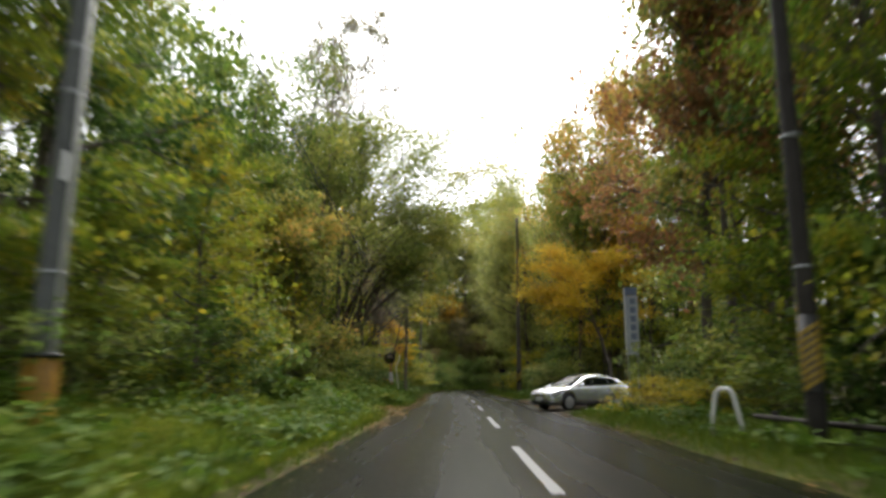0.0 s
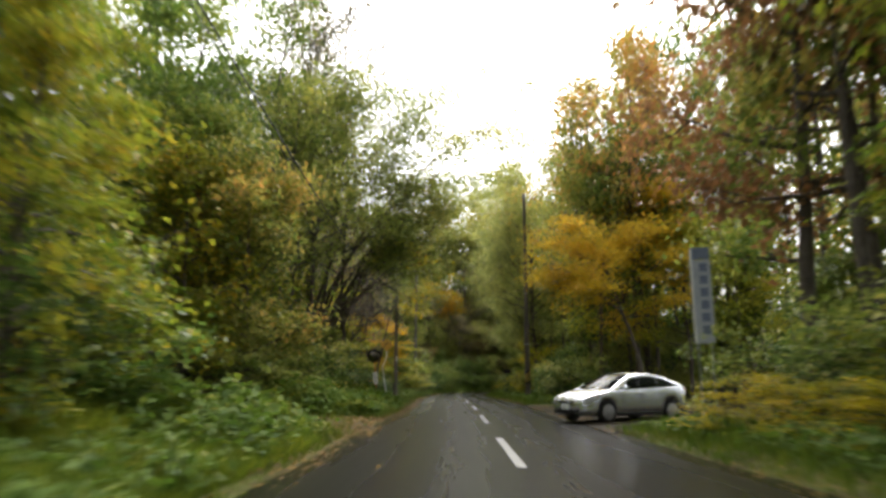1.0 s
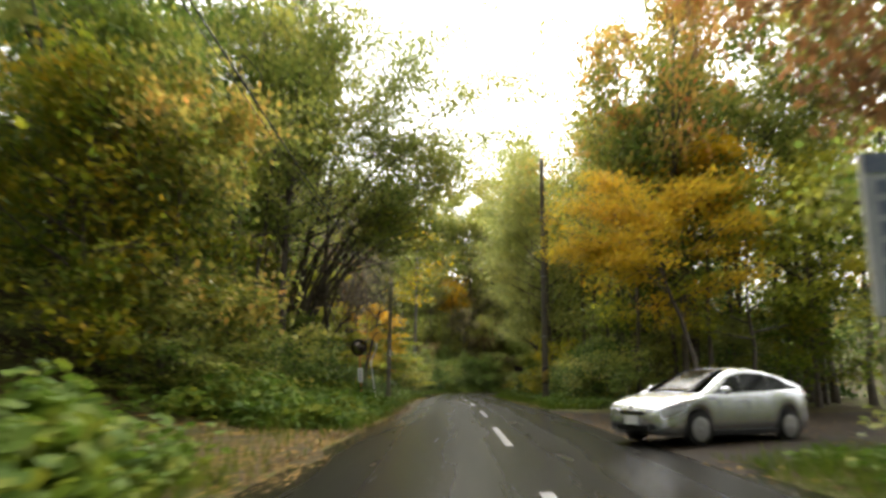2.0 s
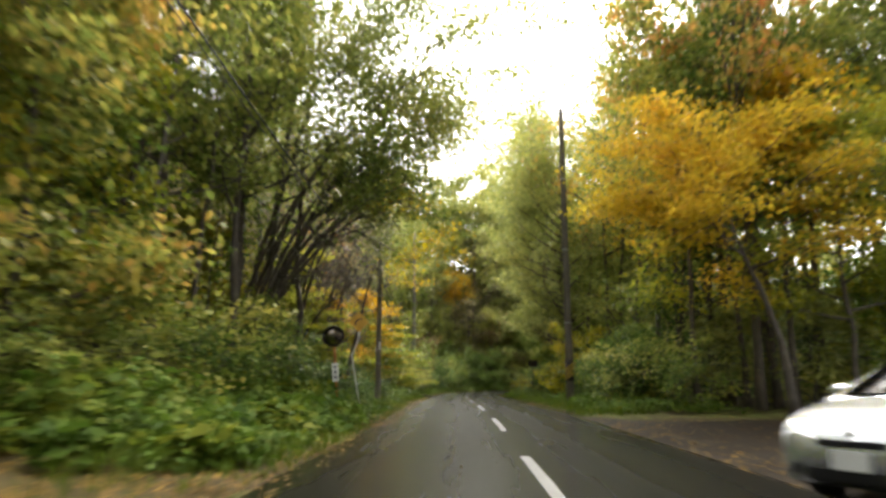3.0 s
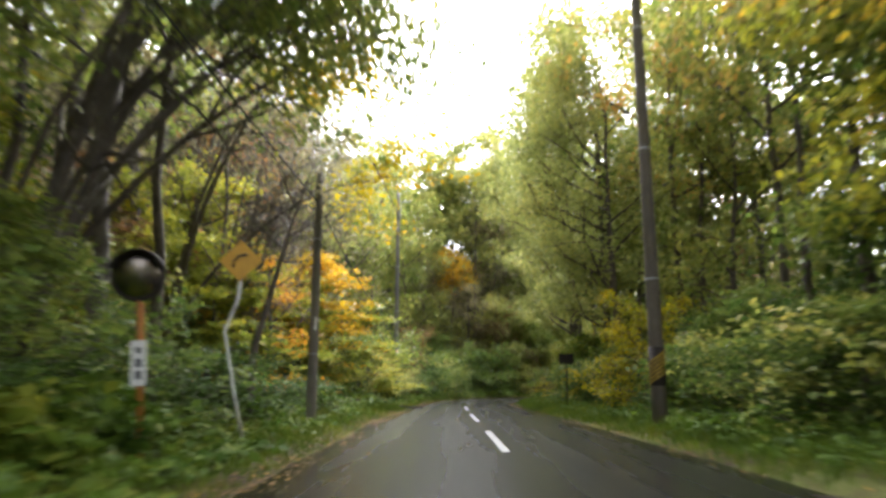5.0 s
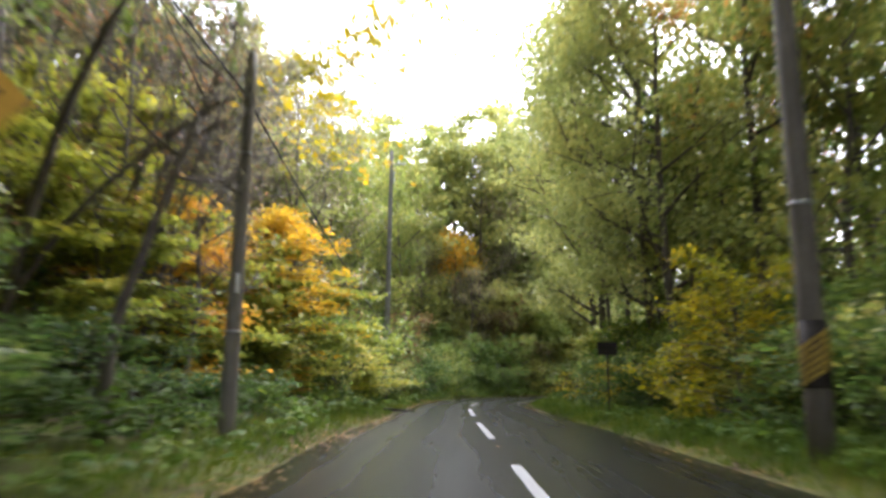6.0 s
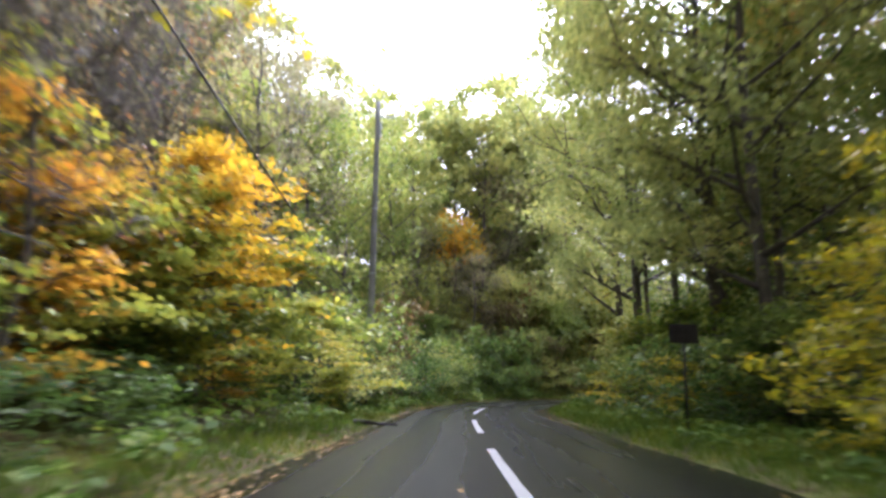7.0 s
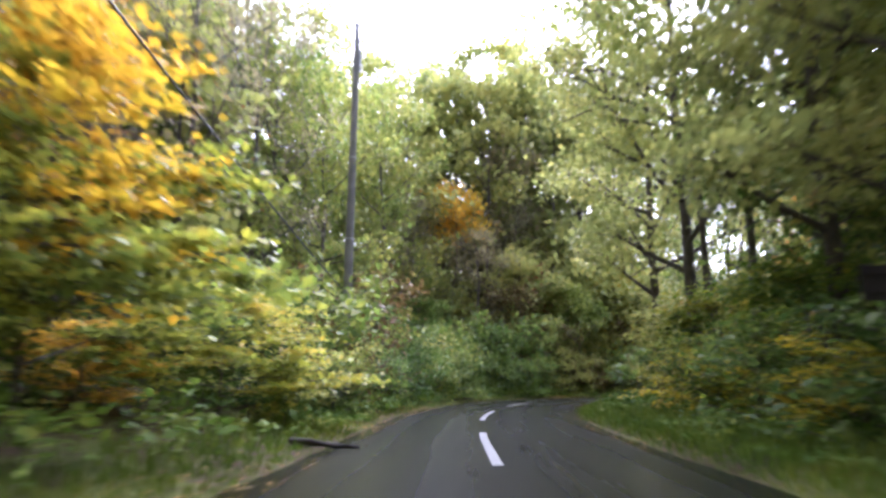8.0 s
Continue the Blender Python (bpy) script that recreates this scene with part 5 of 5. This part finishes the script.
part("sleeve_rim", (lathe([(0.2, 1.48), (0.24, 1.49), (0.24, 1.54), (0.19, 1.55)]), BLACK, True), lp0)
tag = part("tag", (box(0.09, 0.015, 0.42), WHITE_PAINT), lp0, "white number tag", pose(0.11, -0.165, 4.1, 0, 0, 30))
part("tube", (lathe([(0.035, 1.5), (0.035, 9.5)], 8), WHITE_PAINT, True), lp0, "pale cable conduit", pose(0.165, -0.06, 0))


def striped_sleeve(parent, r, z0, z1, turns=8, climb=0.3, wide=0.075, base=None):
    """Black sleeve with raised yellow stripes that wind up round it."""
    part("sleeve", (lathe([(r, z0), (r + 0.004, z0 + 0.02), (r, z1)], 24), base or BLACK, True), parent, "black sleeve with yellow stripes")
    n = 14
    for k in range(turns):
        za = z0 + (z1 - z0 - climb - wide) * k / (turns - 1)
        for half in (0, math.pi):
            bm, rows = bmesh.new(), []
            for i in range(n + 1):
                a, c = half + math.pi * i / n, climb * i / n
                rows.append([bm.verts.new((rr * math.cos(a), rr * math.sin(a), za + c + d)) for rr, d in ((r + 0.001, 0), (r + 0.008, 0.005), (r + 0.008, wide), (r + 0.001, wide + 0.005))])
            for a, b in zip(rows, rows[1:]):
                for j in range(3):
                    bm.faces.new((a[j], b[j], b[j + 1], a[j + 1]))
            part("stripe", (bm, FADED_YELLOW), parent)


rp0 = utility_pole(5.55, 10.9, 12.0, POLE_WOOD, 0.155, 0.12, "dark utility pole with a black and yellow striped sleeve", (3.2, 5.4))
striped_sleeve(rp0, 0.157, 1.26, 2.46)
rp = utility_pole(4.98, 55.2, 14.4, POLE_BROWN, 0.19, 0.11, "tall grey-brown utility pole with a striped sleeve beside yellow shrubs", (4.0, 7.5, 11.0))
striped_sleeve(rp, 0.198, 1.35, 2.3, 6, 0.4, 0.06, RUST)
lp = utility_pole(-4.21, 57.6, 7.4, POLE_GREY, 0.15, 0.1, "slim brown-grey utility pole with a white tag among bare trees", (2.2, 5.6))
part("tag", (box(0.08, 0.015, 0.36), WHITE_PAINT), lp, "white number tag", pose(0.06, -0.12, 3.1, 0, 0, 20))
fp = utility_pole(-4.29, 82.8, 14.0, POLE_CONCRETE, 0.18, 0.1, "tall grey utility pole with insulators at its top", (3.5, 6.0, 9.0))
arm = part("cross_arm", (box(1.0, 0.08, 0.08, 0.008), STEEL), fp, "steel cross-arm", pose(0.35, 0, 13.5))
for dx in (0.1, 0.45, 0.8):
    insulator(fp, (dx, 0, 13.54))
part("bracket", (box(0.06, 0.06, 0.9, 0.008), STEEL), fp, "", pose(0.14, 0, 12.8))
for dz in (12.5, 12.9, 13.2):
    insulator(fp, (0.2, 0, dz))

CABLE = surface("black_cable", [(0.3, (0.01, 0.01, 0.01)), (0.7, (0.02, 0.02, 0.02))], 6, 50, (0.5, 0.7), 0, 0.05, 0.001)


def cable(a, b, sag, r=0.018):
    a, b = np.array(a, float), np.array(b, float)
    s = np.linspace(0, 1, 25)
    p = a + (b - a) * s[:, None]
    p[:, 2] -= sag * 4 * s * (1 - s)
    w = Tubes()
    w.add(p, np.full(25, r), 6)
    ob = new("cable", w.mesh("cable", CABLE))
    tagged(ob, "black overhead cable sagging between utility poles", "cable", "overhead cables")


cable((-5.4, 9.1, 10.2), (-4.21, 57.6, 6.5), 0.75, 0.02)
cable((-5.4, 9.1, 9.9), (-4.21, 57.6, 6.3), 0.75, 0.01)
cable((-4.21, 57.6, 6.45), (-4.29, 82.7, 3.9), 0.25, 0.02)

# traffic mirror on an orange post
mz = float(height(-4.47, 47.5)[0])
tm = thing("traffic_mirror", "convex traffic mirror on an orange post with white notice plate", "traffic mirror", pose(-4.36, 47.5, mz - 0.1, 0, -4.5, 0))
part("post", (lathe([(0.045, 0), (0.045, 3.0), (0.03, 3.02)], 14), ORANGE_PAINT, True), tm, "orange steel post")
bm = bmesh.new()
rings = []
for r, d in ((0.0, 0.075), (0.1, 0.072), (0.2, 0.05), (0.27, 0.02), (0.3, 0.0)):
    rings.append([bm.verts.new((r * math.cos(2 * math.pi * i / 28), -d, r * math.sin(2 * math.pi * i / 28))) for i in range(28 if r else 1)])
for i in range(28):
    bm.faces.new((rings[0][0], rings[1][i], rings[1][(i + 1) % 28]))
for a, b in zip(rings[1:], rings[2:]):
    for i in range(28):
        k = (i + 1) % 28
        bm.faces.new((a[i], b[i], b[k], a[k]))
mirror_at = pose(0, -0.1, 2.67, 12, 0, 14) @ Matrix.Scale(1.14, 4)
glass = part("mirror_disc", (bm, MIRROR, True), tm, "convex mirror", mirror_at)
bm = lathe([(0.3, -0.02), (0.33, -0.02), (0.34, 0.03), (0.33, 0.09), (0.25, 0.12), (0.02, 0.13)], 28)
bmesh.ops.rotate(bm, verts=bm.verts[:], matrix=Matrix.Rotation(radians(-90), 3, "X"))
part("rim", (bm, RUST, True), tm, "dark brown back and rim", mirror_at)
bm = bmesh.new()
rows = []
for i in range(15):
    a = radians(20 + 140 * i / 14)
    rows.append([bm.verts.new((r * math.cos(a), y, r * math.sin(a))) for r, y in ((0.34, 0.06), (0.345, -0.2), (0.352, -0.2), (0.35, 0.06))])
for a, b in zip(rows, rows[1:]):
    for j in range(4):
        bm.faces.new((a[j], b[j], b[(j + 1) % 4], a[(j + 1) % 4]))
part("hood", (bm, RUST, True), tm, "dark hood over the mirror", mirror_at)
plate = part("notice_plate", (box(0.22, 0.012, 0.64, 0.003), WHITE_PAINT), tm, "white notice plate with unreadable signs", pose(0, -0.055, 1.42))
for dz, w, h in ((0.18, 0.09, 0.09), (0.0, 0.1, 0.12), (-0.17, 0.1, 0.12)):
    part("sign_bar", (box(w, 0.006, h, 0.002), INK), plate, "", pose(0, -0.009, dz))

# bent white post with a yellow bend-warning board
bz = float(height(-4.23, 51.3)[0])
ws = thing("warning_sign", "yellow diamond warning sign on a white post bent by a knock", "traffic sign", pose(-4.23, 51.3, bz - 0.1))
w = Tubes()
path = np.array([(0.12, 0, 0), (-0.06, -0.22, 1.0), (-0.2, -0.45, 2.02), (-0.213, -0.48, 2.12), (-0.19, -0.5, 2.22), (0.03, -0.57, 2.76), (0.06, -0.59, 2.9), (0.06, -0.6, 3.8)])
w.add(path, np.full(len(path), 0.032), 12)
part("post", w.mesh("post", WHITE_PAINT), ws, "bent white post")
bm = box(0.58, 0.012, 0.58, 0.003)
bmesh.ops.rotate(bm, verts=bm.verts[:], matrix=Matrix.Rotation(radians(45), 3, "Y"))
board = part("board", (bm, YELLOW_PAINT), ws, "yellow diamond board", pose(0.06, -0.64, 3.5, 0, 0, 6))
w = Tubes()
w.add([(-0.14, -0.01, -0.13), (-0.12, -0.01, 0.0), (-0.03, -0.01, 0.09), (0.13, -0.01, 0.13)], [0.026] * 4, 8)
part("arrow", w.mesh("arrow", BLACK), board, "black bend mark")
for dz in (3.4, 3.6):
    part("clamp", (box(0.12, 0.05, 0.03), STEEL), ws, "", pose(0.06, -0.61, dz))

# small sign seen from behind, right
dz0 = float(height(4.41, 66.7)[0])
ds = thing("road_sign", "small dark rectangular sign board on a thin post", "traffic sign", pose(4.41, 66.7, dz0 - 0.1))
part("post", (lathe([(0.026, 0), (0.026, 2.35)], 12), RUST, True), ds, "thin dark post")
part("board", (box(0.6, 0.015, 0.4, 0.004), RUST), ds, "dark board", pose(0, -0.035, 2.22))
for z in (2.12, 2.32):
    part("brace", (box(0.56, 0.02, 0.03, 0.003), RUST), ds, "", pose(0, -0.05, z))

# tall narrow signboard in the bushes
sz = float(height(6.6, 25.9)[0])
sb = thing("signboard", "tall narrow grey signboard with faded blue lettering among bushes", "sign", pose(6.6, 25.9, sz - 0.1, 0, 0, -8))
for dx in (-0.17, 0.17):
    part("post", (lathe([(0.03, 0), (0.03, 4.75)], 10), STEEL, True), sb, "", pose(dx, 0.04, 0))
part("panel", (box(0.5, 0.03, 2.2, 0.005), PALE_BOARD), sb, "pale grey panel", pose(0, 0, 3.35))
part("head_panel", (box(0.5, 0.035, 0.32, 0.005), BLUE_INK), sb, "dark blue-grey head panel", pose(0, 0, 4.63))
for i in range(6):
    part("lettering_bar", (box(0.2, 0.008, 0.22, 0.002), BLUE_INK), sb, "", pose(0.06, -0.018, 4.25 - 0.33 * i))
part("frame_strip", (box(0.05, 0.04, 2.5, 0.004), WHITE_PAINT), sb, "", pose(-0.23, -0.004, 3.5))

# white hoop at the end of the guard rail
hp = thing("guard_hoop", "white-painted bent steel pipe hoop at the guard rail's end", "barrier", pose(5.3, 13.9, float(height(5.3, 13.9)[0]) - 0.15, 0, 0, -52))
w = Tubes()
arch = [(-0.36, 0, 0), (-0.25, 0, 0.75)] + [(-0.2 * math.cos(a), 0, 0.95 + 0.2 * math.sin(a)) for a in np.linspace(0.15, math.pi - 0.15, 12)] + [(0.26, 0, 0.72), (0.46, -0.05, 0)]
w.add(arch, [0.045] * len(arch), 12)
part("pipe", w.mesh("pipe", WHITE_PAINT), hp, "chipped white pipe")
gr = thing("guard_rail", "low dark weathered guard rail behind the grass", "guard rail", pose(0, 0, 0))
for z in (0.18, 0.47):
    w = Tubes()
    p = [(5.75 + 0.02 * (13.6 - y), y, float(height(6.0, y)[0]) + z) for y in np.arange(13.6, -14, -2.0)]
    w.add(p, [0.05] * len(p), 10)
    part("rail", w.mesh("rail", RUST), gr)
for y in np.arange(12.9, -14, -2.5):
    x = 5.81 + 0.02 * (13.6 - y)
    part("post", (lathe([(0.055, 0), (0.055, 0.72), (0.03, 0.75)], 12), RUST, True), gr, "", pose(x, y, float(height(x, y)[0]) - 0.15))

# short dark branch lying at the left verge
w = Tubes()
p = [(-2.9, 70.4, 0.1), (-2.5, 70.1, 0.1), (-2.1, 70.0, 0.07), (-1.75, 70.1, 0.05)]
w.add(p, [0.05, 0.06, 0.05, 0.03], 9)
lg = new("branch", w.mesh("branch", POLE_WOOD))
tagged(lg, "dark broken branch lying at the road edge", "branch")


# ---------------------------------------------------------------- car waiting in the side road
def car_material(name, col, rough, metal, coat=0.0):
    m, n, l, b = nodes(name)
    co = n.new("ShaderNodeTexCoord").outputs["Object"]
    t = noise_tex(n, l, 2.5, 4, 0.6, co)
    r = ramp(n, [(0.3, tuple(0.85 * c for c in col)), (0.7, col)])
    l.new(t.outputs[0], r.inputs[0]), l.new(r.outputs[0], b.inputs["Base Color"])
    b.inputs["Roughness"].default_value, b.inputs["Metallic"].default_value, b.inputs["Coat Weight"].default_value = rough, metal, coat
    b.inputs["Specular IOR Level"].default_value = 0.5 if metal or coat else 0.25
    return m


SILVER = car_material("silver_car_paint", (0.7, 0.725, 0.765), 0.26, 0.82, 0.6)
TINT = car_material("dark_car_glass", (0.008, 0.009, 0.01), 0.1, 0.0, 0.0)
RUBBER = car_material("tyre_rubber", (0.02, 0.02, 0.02), 0.75, 0.0)
ALLOY = car_material("alloy_rim", (0.5, 0.5, 0.51), 0.35, 0.8)
LAMP = car_material("headlight_lens", (0.85, 0.86, 0.88), 0.15, 0.0, 1.0)
TRIM = car_material("black_trim", (0.015, 0.015, 0.016), 0.5, 0.0)
RED_LAMP = car_material("red_lens", (0.35, 0.02, 0.02), 0.12, 0.0, 1.0)
PLATE_WHITE = car_material("plate_white", (0.75, 0.75, 0.73), 0.4, 0.0)


def interp(table, x):
    t = np.array(table)
    return float(np.interp(x, t[:, 0], t[:, 1]))


# side view, from the nose (x = 0) to the tail (x = 4.48): belt or bonnet line, roof line, half width
DECK = [(0.0, 0.52), (0.06, 0.66), (0.2, 0.76), (0.55, 0.87), (1.0, 0.95), (1.25, 0.985), (2.0, 0.98), (3.0, 1.02), (3.8, 1.08), (4.2, 1.1), (4.4, 1.04), (4.48, 0.8)]
ROOF = [(0.95, 0.94), (1.2, 1.02), (1.6, 1.22), (1.95, 1.38), (2.3, 1.465), (2.6, 1.49), (3.0, 1.475), (3.5, 1.38), (4.0, 1.22), (4.3, 1.1)]
HALF = [(0.0, 0.5), (0.06, 0.66), (0.18, 0.77), (0.4, 0.84), (0.8, 0.87), (3.6, 0.87), (4.1, 0.84), (4.38, 0.76), (4.48, 0.66)]
SILL = [(0.0, 0.3), (0.1, 0.22), (0.4, 0.19), (4.0, 0.2), (4.35, 0.26), (4.48, 0.4)]
WHEELS = (0.9, 3.6)
WHEEL_R = 0.315


def build_car(at):
    car = thing("car", "silver hatchback car waiting at the mouth of the side road", "car", at)
    xs = sorted(set(np.round(np.concatenate([np.linspace(0, 0.4, 9), np.linspace(0.4, 4.1, 60), np.linspace(4.1, 4.48, 8)]), 4)))
    bm = bmesh.new()
    rings = []
    for x in xs:
        top, half, low = interp(DECK, x), interp(HALF, x), interp(SILL, x)
        for wx in WHEELS:                                   # wheel arches cut up into the flank
            d = abs(x - wx)
            if d < 0.37:
                low = max(low, 0.31 + math.sqrt(0.37 ** 2 - d * d) * 0.98)
        ring = []
        for side in (1, -1):
            prof = [(half * 0.55, low if low > 0.35 else low), (half * 0.97, low + 0.015), (half, low + (top - low) * 0.3), (half * 0.995, low + (top - low) * 0.62), (half * 0.975, low + (top - low) * 0.82), (half * 0.93, top - 0.02), (half * 0.84, top + 0.004), (half * 0.45, top + 0.028)]
            ring += [(side * y, z) for y, z in (prof if side > 0 else reversed(prof))]
        rings.append([bm.verts.new((x, y, z)) for y, z in ring])
    n = len(rings[0])
    for a, b in zip(rings, rings[1:]):
        for i in range(n):
            k = (i + 1) % n
            bm.faces.new((a[i], b[i], b[k], a[k]))
    bm.faces.new(list(reversed(rings[0]))), bm.faces.new(rings[-1])
    bmesh.ops.recalc_face_normals(bm, faces=bm.faces[:])
    part("body", (bm, SILVER, True), car, "silver painted body")
    # cabin: roof skin, pillars, glass
    bm = bmesh.new()
    rings = []
    for x in np.linspace(1.02, 4.28, 34):
        top, base = interp(ROOF, x), interp(DECK, x) + 0.005
        half = interp(HALF, x) * 0.93
        k = max(0.0, (top - base) / 0.5)
        up = half - 0.2 * k
        rings.append([bm.verts.new((x, y, z)) for y, z in ((half, base - 0.03), (up, base + (top - base) * 0.86), (up - 0.08, top - 0.012), (0.3, top + 0.008), (-0.3, top + 0.008), (-up + 0.08, top - 0.012), (-up, base + (top - base) * 0.86), (-half, base - 0.03))])
    n = 8
    for a, b in zip(rings, rings[1:]):
        for i in range(n - 1):
            bm.faces.new((a[i], b[i], b[i + 1], a[i + 1]))
    bm.faces.new(rings[0]), bm.faces.new(list(reversed(rings[-1])))
    bmesh.ops.recalc_face_normals(bm, faces=bm.faces[:])
    part("cabin", (bm, SILVER, True), car, "silver roof and pillars")

    def flank(x, u, side, out=0.006):
        top, base = interp(ROOF, x), interp(DECK, x) + 0.005
        half = interp(HALF, x) * 0.93
        up = half - 0.2 * max(0.0, (top - base) / 0.5)
        h = base - 0.03 + (base + (top - base) * 0.86 - base + 0.03) * u
        return (x, side * (half + (up - half) * u + out), h + 0.004)

    for side in (1, -1):
        for x0, x1, cut in ((1.4, 2.3, 0.55), (2.33, 3.14, 0.0), (3.17, 4.02, -0.55)):
            bm = bmesh.new()
            cols = []
            for x in np.linspace(x0, x1, 9):
                u1 = 0.9
                if cut > 0:
                    u1 = min(0.9, 0.25 + (x - x0) / cut * 0.65)
                if cut < 0:
                    u1 = min(0.9, 0.3 + (x1 - x) / -cut * 0.6)
                cols.append([bm.verts.new(flank(x, 0.1 + (u1 - 0.1) * j / 3, side)) for j in range(4)])
            for a, b in zip(cols, cols[1:]):
                for j in range(3):
                    bm.faces.new((a[j], b[j], b[j + 1], a[j + 1]))
            part("side_window", (bm, TINT, True), car, "dark side window")
        # door joints, handles
        for x in (1.5, 2.34, 3.15):
            part("door_joint", (box(0.012, 0.012, 0.52, 0.002), TRIM), car, "", pose(x, side * 0.868, 0.62))
        for x in (2.2, 3.02):
            part("door_handle", (box(0.18, 0.03, 0.03, 0.008), SILVER), car, "", pose(x, side * 0.868, 0.83))
        part("side_skirt", (box(1.95, 0.05, 0.09, 0.015), TRIM), car, "dark lower sill", pose(2.25, side * 0.845, 0.235))
        m = bmesh.new()
        bmesh.ops.create_uvsphere(m, u_segments=14, v_segments=8, radius=1, matrix=Matrix.Diagonal((0.06, 0.12, 0.08, 1)))
        part("wing_mirror", (m, SILVER, True), car, "silver wing mirror", pose(1.55, side * 0.95, 1.03))
        # headlights sweep back along the wing
        bm = bmesh.new()
        cols = []
        for i in range(8):
            x = 0.1 + 0.62 * i / 7
            y = interp(HALF, x) * 0.985
            zc, zh = interp(DECK, x) - 0.12 - 0.01 * i / 7, 0.105 - 0.06 * i / 7
            cols.append([bm.verts.new((x, side * (y * (0.97 if j == 2 else 1.005) + 0.004), zc + zh * (j - 1))) for j in range(3)])
        inner = [bm.verts.new((0.035, side * 0.36, 0.56 + 0.055 * j)) for j in range(3)]
        cols.insert(0, inner)
        for a, b in zip(cols, cols[1:]):
            for j in range(2):
                bm.faces.new((a[j], b[j], b[j + 1], a[j + 1]))
        bmesh.ops.solidify(bm, geom=bm.faces[:], thickness=-0.012)
        part("headlight", (bm, LAMP, True), car, "clear headlight")
        part("tail_light", (box(0.1, 0.14, 0.34, 0.03), RED_LAMP, True), car, "red tail light", pose(4.38, side * 0.66, 0.88))
        part("fog_recess", (box(0.05, 0.24, 0.11, 0.015), TRIM), car, "dark fog-lamp recess", pose(0.05, side * 0.56, 0.36, 0, 0, -side * 28))
    # windscreen and rear window
    for xs2, name in ((np.linspace(1.1, 2.16, 19), "windscreen"), (np.linspace(3.42, 4.2, 15), "rear_window")):
        bm = bmesh.new()
        rows = []
        for x in xs2:
            top, base = interp(ROOF, x), interp(DECK, x)
            half = interp(HALF, x) * 0.93 - 0.2 * max(0.0, (top - base) / 0.5) - 0.1
            rows.append([bm.verts.new((x, half * s, top + 0.026 - 0.016 * abs(s) ** 3)) for s in (-1, -0.5, 0, 0.5, 1)])
        for a, b in zip(rows, rows[1:]):
            for j in range(4):
                bm.faces.new((a[j], b[j], b[j + 1], a[j + 1]))
        bmesh.ops.solidify(bm, geom=bm.faces[:], thickness=-0.006)
        part(name, (bm, TINT, True), car, "dark " + name.replace("_", " "))
    # nose: grille slots, plate, emblem
    part("upper_grille", (box(0.05, 0.62, 0.06, 0.012), TRIM), car, "black upper grille", pose(0.015, 0, 0.6))
    part("lower_grille", (box(0.05, 0.85, 0.13, 0.02), TRIM), car, "black lower grille", pose(0.02, 0, 0.33))
    part("number_plate", (box(0.015, 0.33, 0.165, 0.004), PLATE_WHITE), car, "blank white number plate", pose(-0.02, 0, 0.46))
    bm = bmesh.new()
    bmesh.ops.create_uvsphere(bm, u_segments=14, v_segments=8, radius=1, matrix=Matrix.Diagonal((0.012, 0.06, 0.04, 1)))
    part("emblem", (bm, ALLOY, True), car, "oval chrome badge", pose(-0.005, 0, 0.69))
    part("underside", (box(4.0, 1.5, 0.12, 0.03), TRIM), car, "", pose(2.25, 0, 0.25))
    for wx in WHEELS:
        for side in (1, -1):
            wheel = thing_part("wheel", car, pose(wx, side * 0.77, WHEEL_R))
            bm = lathe([(0.2, -0.1), (0.29, -0.105), (0.315, -0.08), (0.318, 0.0), (0.315, 0.08), (0.29, 0.105), (0.2, 0.1)], 32)
            bmesh.ops.rotate(bm, verts=bm.verts[:], matrix=Matrix.Rotation(radians(90), 3, "X"))
            part("tyre", (bm, RUBBER, True), wheel, "black tyre")
            bm = lathe([(0.05, 0.0), (0.19, 0.01), (0.215, 0.05), (0.215, 0.1)], 30)
            bmesh.ops.rotate(bm, verts=bm.verts[:], matrix=Matrix.Rotation(radians(-90 * side), 3, "X"))
            part("rim", (bm, TRIM, True), wheel)
            for i in range(7):
                bm = box(0.05, 0.03, 0.17, 0.008, (0, side * 0.095, 0.125))
                bmesh.ops.rotate(bm, verts=bm.verts[:], matrix=Matrix.Rotation(2 * math.pi * i / 7, 3, "Y"))
                part("spoke", (bm, ALLOY, True), wheel)
            bm = lathe([(0.205, 0.085), (0.225, 0.09), (0.225, 0.108), (0.205, 0.11)], 30)
            bmesh.ops.rotate(bm, verts=bm.verts[:], matrix=Matrix.Rotation(radians(-90 * side), 3, "X"))
            part("rim_edge", (bm, ALLOY, True), wheel)
    return car


def thing_part(name, parent, at):
    """A part that carries its own pieces: the hub mesh is its body."""
    bm = lathe([(0.06, -0.03), (0.065, 0.03), (0.03, 0.04)], 16)
    side = 1 if at.translation.y > 0 else -1
    bmesh.ops.rotate(bm, verts=bm.verts[:], matrix=Matrix.Rotation(radians(-90 * side), 3, "X"))
    bmesh.ops.translate(bm, verts=bm.verts[:], vec=(0, side * 0.08, 0))
    return part(name, (bm, ALLOY, True), parent, "", at)


# local x runs from nose to tail; the left flank (local -y) faces the road
HEADING = 31.0
turn = radians(HEADING)
wheel_at = Vector((4.62, 29.0))
local = Vector((0.9, -0.77))
corner = wheel_at - Vector((local.x * math.cos(turn) - local.y * math.sin(turn), local.x * math.sin(turn) + local.y * math.cos(turn)))
build_car(pose(corner.x, corner.y, 0.005, 0, 0, HEADING))
